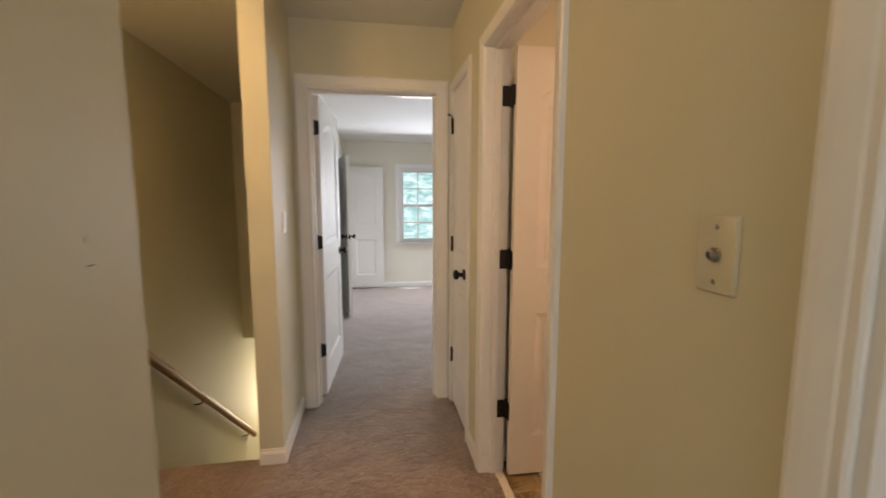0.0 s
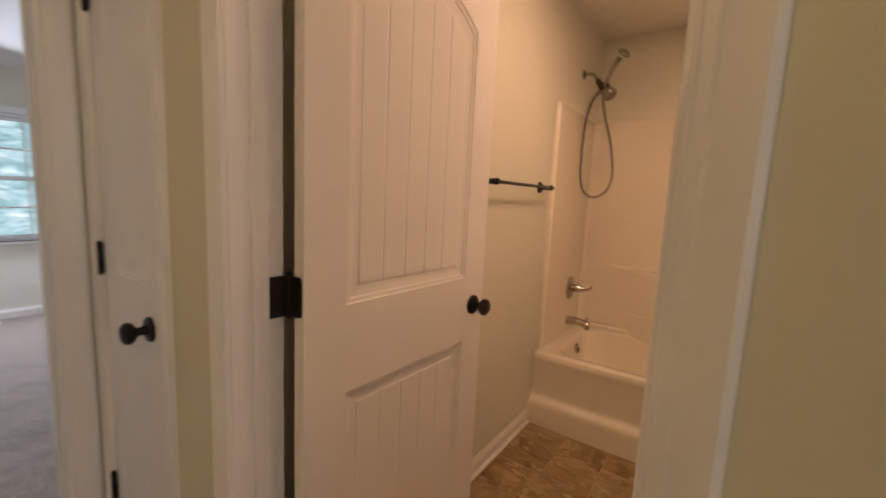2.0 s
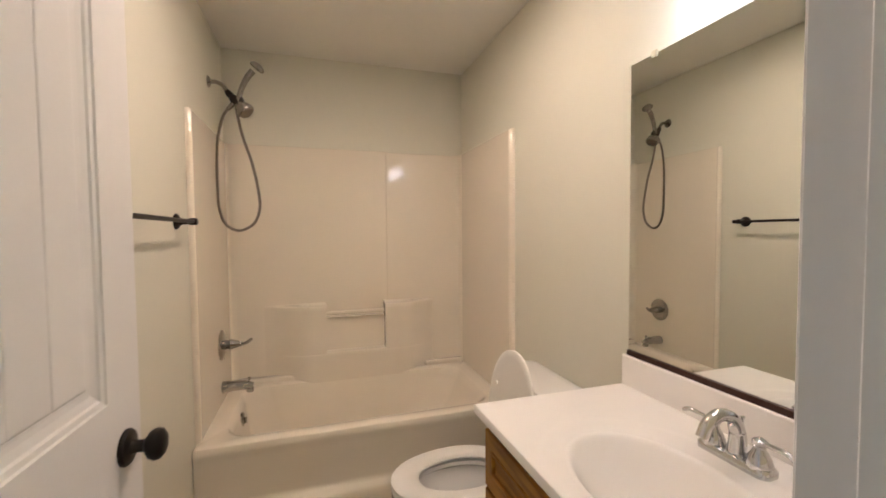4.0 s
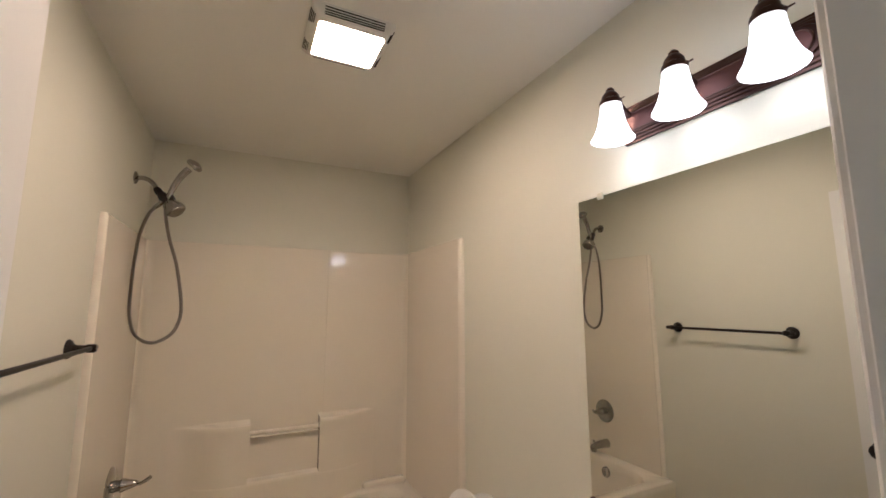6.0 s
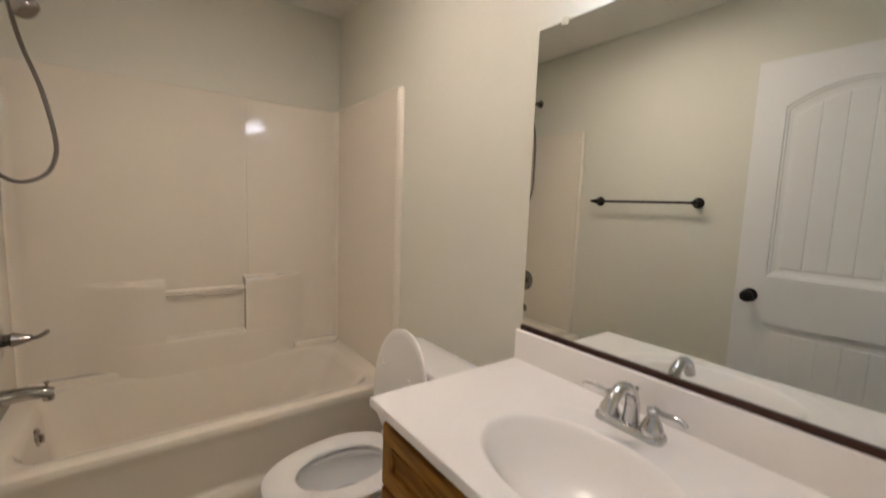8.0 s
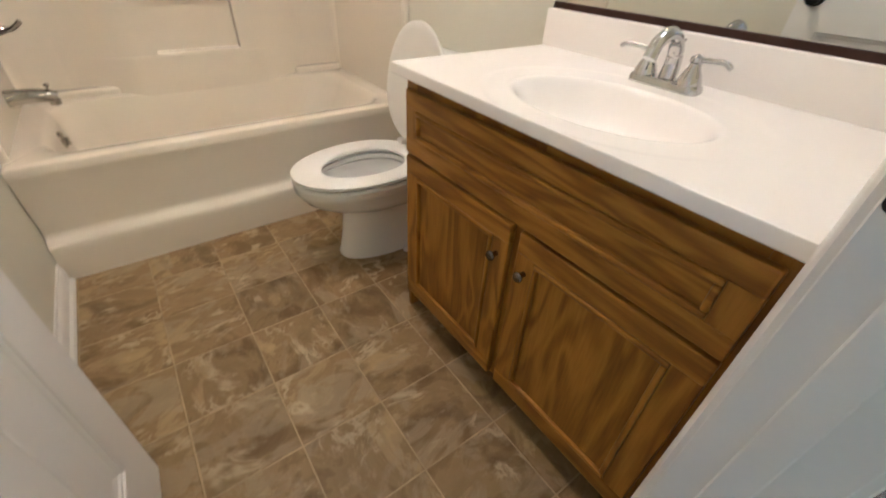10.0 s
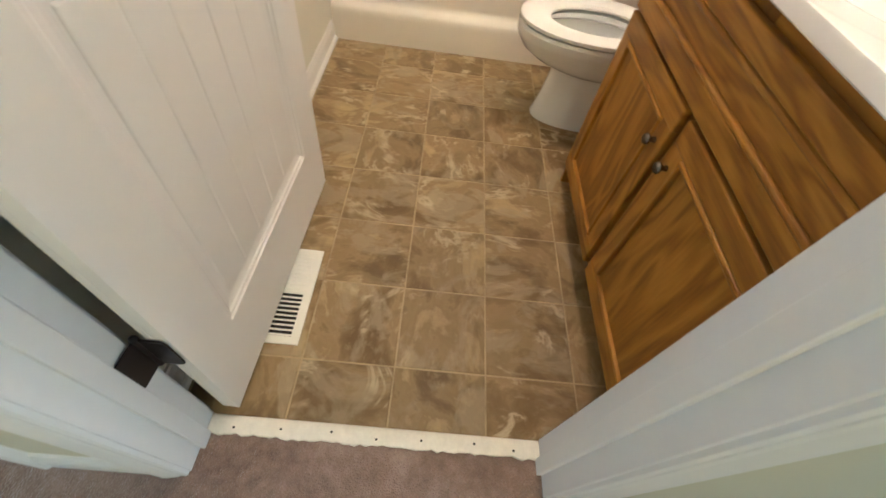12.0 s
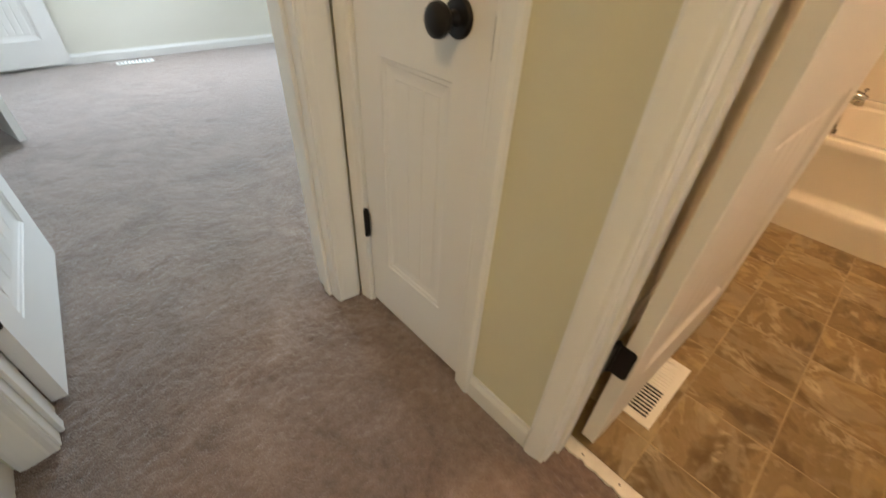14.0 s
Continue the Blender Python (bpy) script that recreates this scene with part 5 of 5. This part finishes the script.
def threshold():
    root = thing("threshold_strip", "white painted threshold strip with nail heads and chips", "threshold", pose(0, 0, 0))
    bm = bmesh.new()
    n = 60
    rng = random.Random(3)
    rings = []
    for i in range(n + 1):
        y = OY0 + 0.002 + (OY1 - OY0 - 0.004) * i / n
        j = rng.uniform(-0.0035, 0.0035)
        rings.append([(0.072 + j, y, -0.004), (0.073 + j, y, 0.007), (0.078, y, 0.0085 + rng.uniform(-0.0006, 0.0006)), (0.100, y, 0.008), (0.110, y, 0.005), (0.113, y, 0.001), (0.113, y, -0.004)])
    loft(bm, rings)
    bmesh.ops.recalc_face_normals(bm, faces=bm.faces)
    part("strip", bm, STRIP, root, smooth=True)
    for y in (0.74, 0.83, 0.95, 1.05, 1.15, 1.26, 1.36):
        nl = part("nail_head", lathe([(0.0028, 0.0), (0.0028, 0.001), (0.001, 0.0016)], 8), DARK, root)
        nl.location = (0.090 + 0.004 * math.sin(y * 40), y, 0.008)


threshold()

# ---- hall: small things ----


def outlet_plate(name, label, m, toggle):
    root = thing(name, label, "wall plate", m)
    bm = bmesh.new()
    loft(bm, [rounded_rect(-a, a, -b, b, z, 0.005, 4) for z, a, b in ((0.0, 0.036, 0.0585), (0.003, 0.036, 0.0585), (0.006, 0.033, 0.0555))])
    bmesh.ops.recalc_face_normals(bm, faces=bm.faces)
    part("cover", bm, VINYLW if toggle else PLATE, root, smooth=True)
    if toggle:
        for y in (-0.021, 0.021):
            part("toggle", boxed(-0.012, 0.012, y - 0.017, y + 0.017, 0.004, 0.010, bevel=0.003), VINYLW, root)
        return root
    part("jack", lathe([(0.0115, 0.005), (0.0115, 0.008), (0.0085, 0.009), (0.0075, 0.016), (0.005, 0.017), (0.0045, 0.012)], 14), NICKEL, root, smooth=True)
    for y in (-0.041, 0.041):
        part("screw", lathe([(0.004, 0.005), (0.004, 0.0068), (0.002, 0.0074)], 10), NICKEL, root).location = (0, y, 0)
    return root


outlet_plate("cable_plate", "off-white wall plate with a cable jack", Matrix(((0, 0, -1, 0), (1, 0, 0, 0.103), (0, -1, 0, 1.274), (0, 0, 0, 1))) @ pose(0, 0, 0, 0, 0, 180), False)
outlet_plate("light_switch", "white stacked double light switch", Matrix(((0, 0, 1, -0.987), (1, 0, 0, 1.890), (0, 1, 0, 1.242), (0, 0, 0, 1))), True)
nail = thing("wall_anchor", "small painted-over screw anchor in the wall", "wall anchor", Matrix(((0, 0, 1, -0.995), (1, 0, 0, 0.376), (0, 1, 0, 1.284), (0, 0, 0, 1))))
part("head", lathe([(0.006, 0.0), (0.006, 0.0015), (0.003, 0.0022)], 12), PLATE, nail)
part("scuff", boxed(-0.010, 0.012, -0.046, -0.0435, 0.0002, 0.0009), NICKEL, nail, "dull scuff under it")


def strike_plate(name, label, m):
    root = thing(name, label, "strike plate", m)
    bm = bmesh.new()
    loft(bm, [rounded_rect(-0.029, 0.017, -0.029, 0.029, z, 0.008, 4) for z in (0.0, 0.0022)])
    bmesh.ops.recalc_face_normals(bm, faces=bm.faces)
    part("plate", bm, BLACK, root)
    bm = bmesh.new()
    loft(bm, [rounded_rect(-0.022, -0.004, -0.010, 0.010, z, 0.0085, 6) for z in (0.0022, 0.0026)])
    part("latch_hole", bm, RAIL, root, "bare wood in the latch hole")
    return root


strike_plate("strike_plate", "black strike plate on the bathroom jamb", Matrix(((1, 0, 0, 0.097), (0, 0, 1, OY0), (0, -1, 0, 0.945), (0, 0, 0, 1))))


latch = thing("strike_plate", "thin black strike lip on the linen closet jamb", "strike plate", pose(0, 0, 0))
part("lip", boxed(-0.0035, 0.002, 1.7425, 1.7455, 0.885, 0.951, bevel=0.0008, seg=1), BLACK, latch)
stop = part("hinge_stop", tube([(-0.008, 2.164, 1.885), (-0.020, 2.150, 1.887), (-0.034, 2.134, 1.887)], 0.0032, 8), BLACK, None, "black hinge-pin door stop", smooth=True)
stop.parent, stop.matrix_parent_inverse = bpy.data.objects["door_closet"], bpy.data.objects["door_closet"].matrix_world.inverted()
pad = part("pad", lathe([(0.0075, 0.0), (0.0085, 0.003), (0.0075, 0.007)], 12, "y"), BLACK, stop, "rubber pad")
pad.location = (-0.035, 2.126, 1.887)


def handrail():
    root = thing("handrail", "stained oak handrail on black brackets beside the stairs", "handrail", pose(0, 0, 0))
    p, q = Vector((-1.985, 1.78, 0.90)), Vector((-1.985, 4.55, -1.46))
    d = (q - p).normalized()
    up = Vector((0, -d.z, d.y))
    if up.z < 0:
        up = -up
    side = Vector((1, 0, 0))
    ring = [(math.cos(a) * 0.027 * (1.0 if abs(math.sin(a)) < 0.8 else 1.1), math.sin(a) * 0.035) for a in [2 * math.pi * k / 16 for k in range(16)]]
    bm = loft(bmesh.new(), [[e + side * u + up * v for u, v in ring] for e in (p, q)])
    bmesh.ops.recalc_face_normals(bm, faces=bm.faces)
    part("rail", bm, RAIL, root, smooth=True)
    for f in (0.08, 0.52, 0.93):
        c = p + (q - p) * f
        part("bracket", tube(curve_points([c - up * 0.028, c - up * 0.055 + Vector((-0.012, 0, 0)), c - up * 0.060 + Vector((-0.063, 0, 0))], 5), 0.006, 10), BLACK, root, "black rail bracket", smooth=True)


handrail()

# ceiling light over the landing
dome = thing("ceiling_light", "lit warm glass dome ceiling light", "ceiling lamp", pose(-1.5, 0.95, H))
part("pan", lathe([(0.15, 0.0), (0.15, -0.02), (0.14, -0.028)], 32), BRONZE, dome, smooth=True)
part("glass", lathe([(0.135, -0.026), (0.13, -0.05), (0.10, -0.085), (0.05, -0.105), (0.002, -0.11)], 32), DOME, dome, "lit glass bowl", smooth=True)

# ---- bedroom: window ----


def sash_window(name, WX0, WX1):
    root = thing(name, "white double-hung window with muntins", "window", pose(0, FARY, 0))
    tagged(root, kind="structure")
    for nm, b in (
        ("side_casing", (WX0 - 0.062, WX0, -0.018, 0.0, WZ0, WZ1 + 0.062)), ("side_casing", (WX1, WX1 + 0.062, -0.018, 0.0, WZ0, WZ1 + 0.062)),
        ("head_casing", (WX0, WX1, -0.018, 0.0, WZ1, WZ1 + 0.062)), ("sill", (WX0 - 0.08, WX1 + 0.08, -0.045, 0.05, WZ0 - 0.022, WZ0)),
        ("frame", (WX0, WX0 + 0.025, 0.03, 0.12, WZ0, WZ1)), ("frame", (WX1 - 0.025, WX1, 0.03, 0.12, WZ0, WZ1)), ("frame", (WX0 + 0.025, WX1 - 0.025, 0.03, 0.12, WZ1 - 0.025, WZ1)), ("frame", (WX0 + 0.025, WX1 - 0.025, 0.05, 0.12, WZ0, WZ0 + 0.02))):
        part(nm, boxed(*b, bevel=0.003), VINYLW, root)
    mid = (WZ0 + WZ1) / 2
    for z0, z1, y in ((WZ0 + 0.02, mid + 0.02, 0.055), (mid - 0.02, WZ1 - 0.025, 0.085)):
        s = part("sash", boxed(WX0 + 0.025, WX1 - 0.025, y, y + 0.028, z0, z0 + 0.035, bevel=0.003), VINYLW, root)
        part("rail", boxed(WX0 + 0.025, WX1 - 0.025, y, y + 0.028, z1 - 0.035, z1, bevel=0.003), VINYLW, s)
        for x in (WX0 + 0.025, WX1 - 0.06):
            part("stile", boxed(x, x + 0.035, y, y + 0.028, z0 + 0.035, z1 - 0.035, bevel=0.003), VINYLW, s)
        w3 = (WX1 - WX0) / 3
        for k in (1, 2):
            part("muntin", boxed(WX0 + w3 * k - 0.008, WX0 + w3 * k + 0.008, y + 0.009, y + 0.019, z0 + 0.035, z1 - 0.035), VINYLW, s)
        zc = (z0 + z1) / 2
        part("muntin", boxed(WX0 + 0.06, WX1 - 0.06, y + 0.010, y + 0.018, zc - 0.008, zc + 0.008), VINYLW, s)
        p = part("pane", boxed(WX0 + 0.05, WX1 - 0.05, y + 0.012, y + 0.016, z0 + 0.03, z1 - 0.03), GLASS, s)
        p.visible_shadow = False


sash_window("window_1", WX0, WX1)
# unseen window, added to go with the bedroom fill lamp
sash_window("added_window", SX0, SX1)


def outside():
    m = bpy.data.materials.new("woods_in_daylight")
    m.use_nodes = True
    n, l = m.node_tree.nodes, m.node_tree.links
    n.clear()
    tc = n.new("ShaderNodeTexCoord")
    mp = n.new("ShaderNodeMapping")
    mp.inputs["Scale"].default_value = (1.0, 1.0, 2.2)
    ns = n.new("ShaderNodeTexNoise")
    ns.inputs["Scale"].default_value, ns.inputs["Detail"].default_value, ns.inputs["Distortion"].default_value = 0.55, 9.0, 1.2
    cr = n.new("ShaderNodeValToRGB")
    e = cr.color_ramp.elements
    e[0].position, e[0].color = 0.34, (0.15, 0.36, 0.43, 1)
    e[1].position, e[1].color = 0.72, (0.70, 0.95, 1.0, 1)
    for p, c in ((0.46, (0.22, 0.49, 0.58, 1)), (0.56, (0.33, 0.62, 0.74, 1)), (0.64, (0.48, 0.74, 0.84, 1))):
        e.new(p).color = c
    # the backdrop glows: daylight on the trees is put into its colours
    em = n.new("ShaderNodeEmission")
    em.inputs["Strength"].default_value = 2.1
    out = n.new("ShaderNodeOutputMaterial")
    l.new(tc.outputs["Object"], mp.inputs["Vector"])
    l.new(mp.outputs[0], ns.inputs["Vector"])
    l.new(ns.outputs["Fac"], cr.inputs["Fac"])
    l.new(cr.outputs["Color"], em.inputs["Color"])
    l.new(em.outputs[0], out.inputs["Surface"])
    bm = bmesh.new()
    loft(bm, [[(30 * math.sin(a), 26 + 30 * math.cos(a) - 12, z) for a in [radians(-60 + 8 * k) for k in range(16)]] for z in (-14, 16)], cap0=False, cap1=False, closed=False)
    tagged(part("backdrop", bm, m), "sunlit woods beyond the window", "backdrop", kind="structure")


outside()

reg2 = thing("floor_register", "white floor register at the foot of the bedroom wall", "floor vent", pose(0.06, 5.86, 0.0))
part("flange", boxed(-0.14, 0.14, -0.05, 0.05, 0.001, 0.006, bevel=0.002), ENAMEL, reg2)
# near-black bars on a solid plate, painting the shaded gaps between louvres
for i in range(9):
    part("louvre", boxed(-0.115 + 0.028 * i - 0.004, -0.115 + 0.028 * i + 0.004, -0.03, 0.03, 0.006, 0.0075), DARK, reg2)

# ---- bathroom floor tiles ----
P = 0.2286
slab_bm = boxed(BX0 - 0.02, 1.82, 0.0, BY1, -0.010, -0.0013)
floor_bath = tagged(part("floor_bath", slab_bm, GROUT), "brown slate-look vinyl tile floor with pale joints", "floor", kind="structure")
shared = {}
gx0, gy0 = 0.485 - 2 * P, 1.030 - 5 * P
for i in range(9):
    for j in range(8):
        x0, x1 = max(BX0 - 0.003, gx0 + P * i), min(1.82, gx0 + P * (i + 1))
        y0, y1 = max(0.0, gy0 + P * j), min(BY1 - 0.002, gy0 + P * (j + 1))
        if x1 - x0 < 0.01 or y1 - y0 < 0.01:
            continue
        w, d = x1 - x0 - 0.0045, y1 - y0 - 0.0045
        key = (round(w, 3), round(d, 3))
        if key not in shared:
            bm = bmesh.new()
            loft(bm, [[(-w / 2 + e, -d / 2 + e, z), (w / 2 - e, -d / 2 + e, z), (w / 2 - e, d / 2 - e, z), (-w / 2 + e, d / 2 - e, z)] for e, z in ((0.0, -0.003), (0.0, -0.0012), (0.0018, 0.0))])
            me = bpy.data.meshes.new("tile")
            bm.to_mesh(me)
            bm.free()
            me.materials.append(SLATE)
            shared[key] = me
        t = new("tile", shared[key])
        t.parent = floor_bath
        t.location = ((x0 + x1) / 2, (y0 + y1) / 2, 0.0)
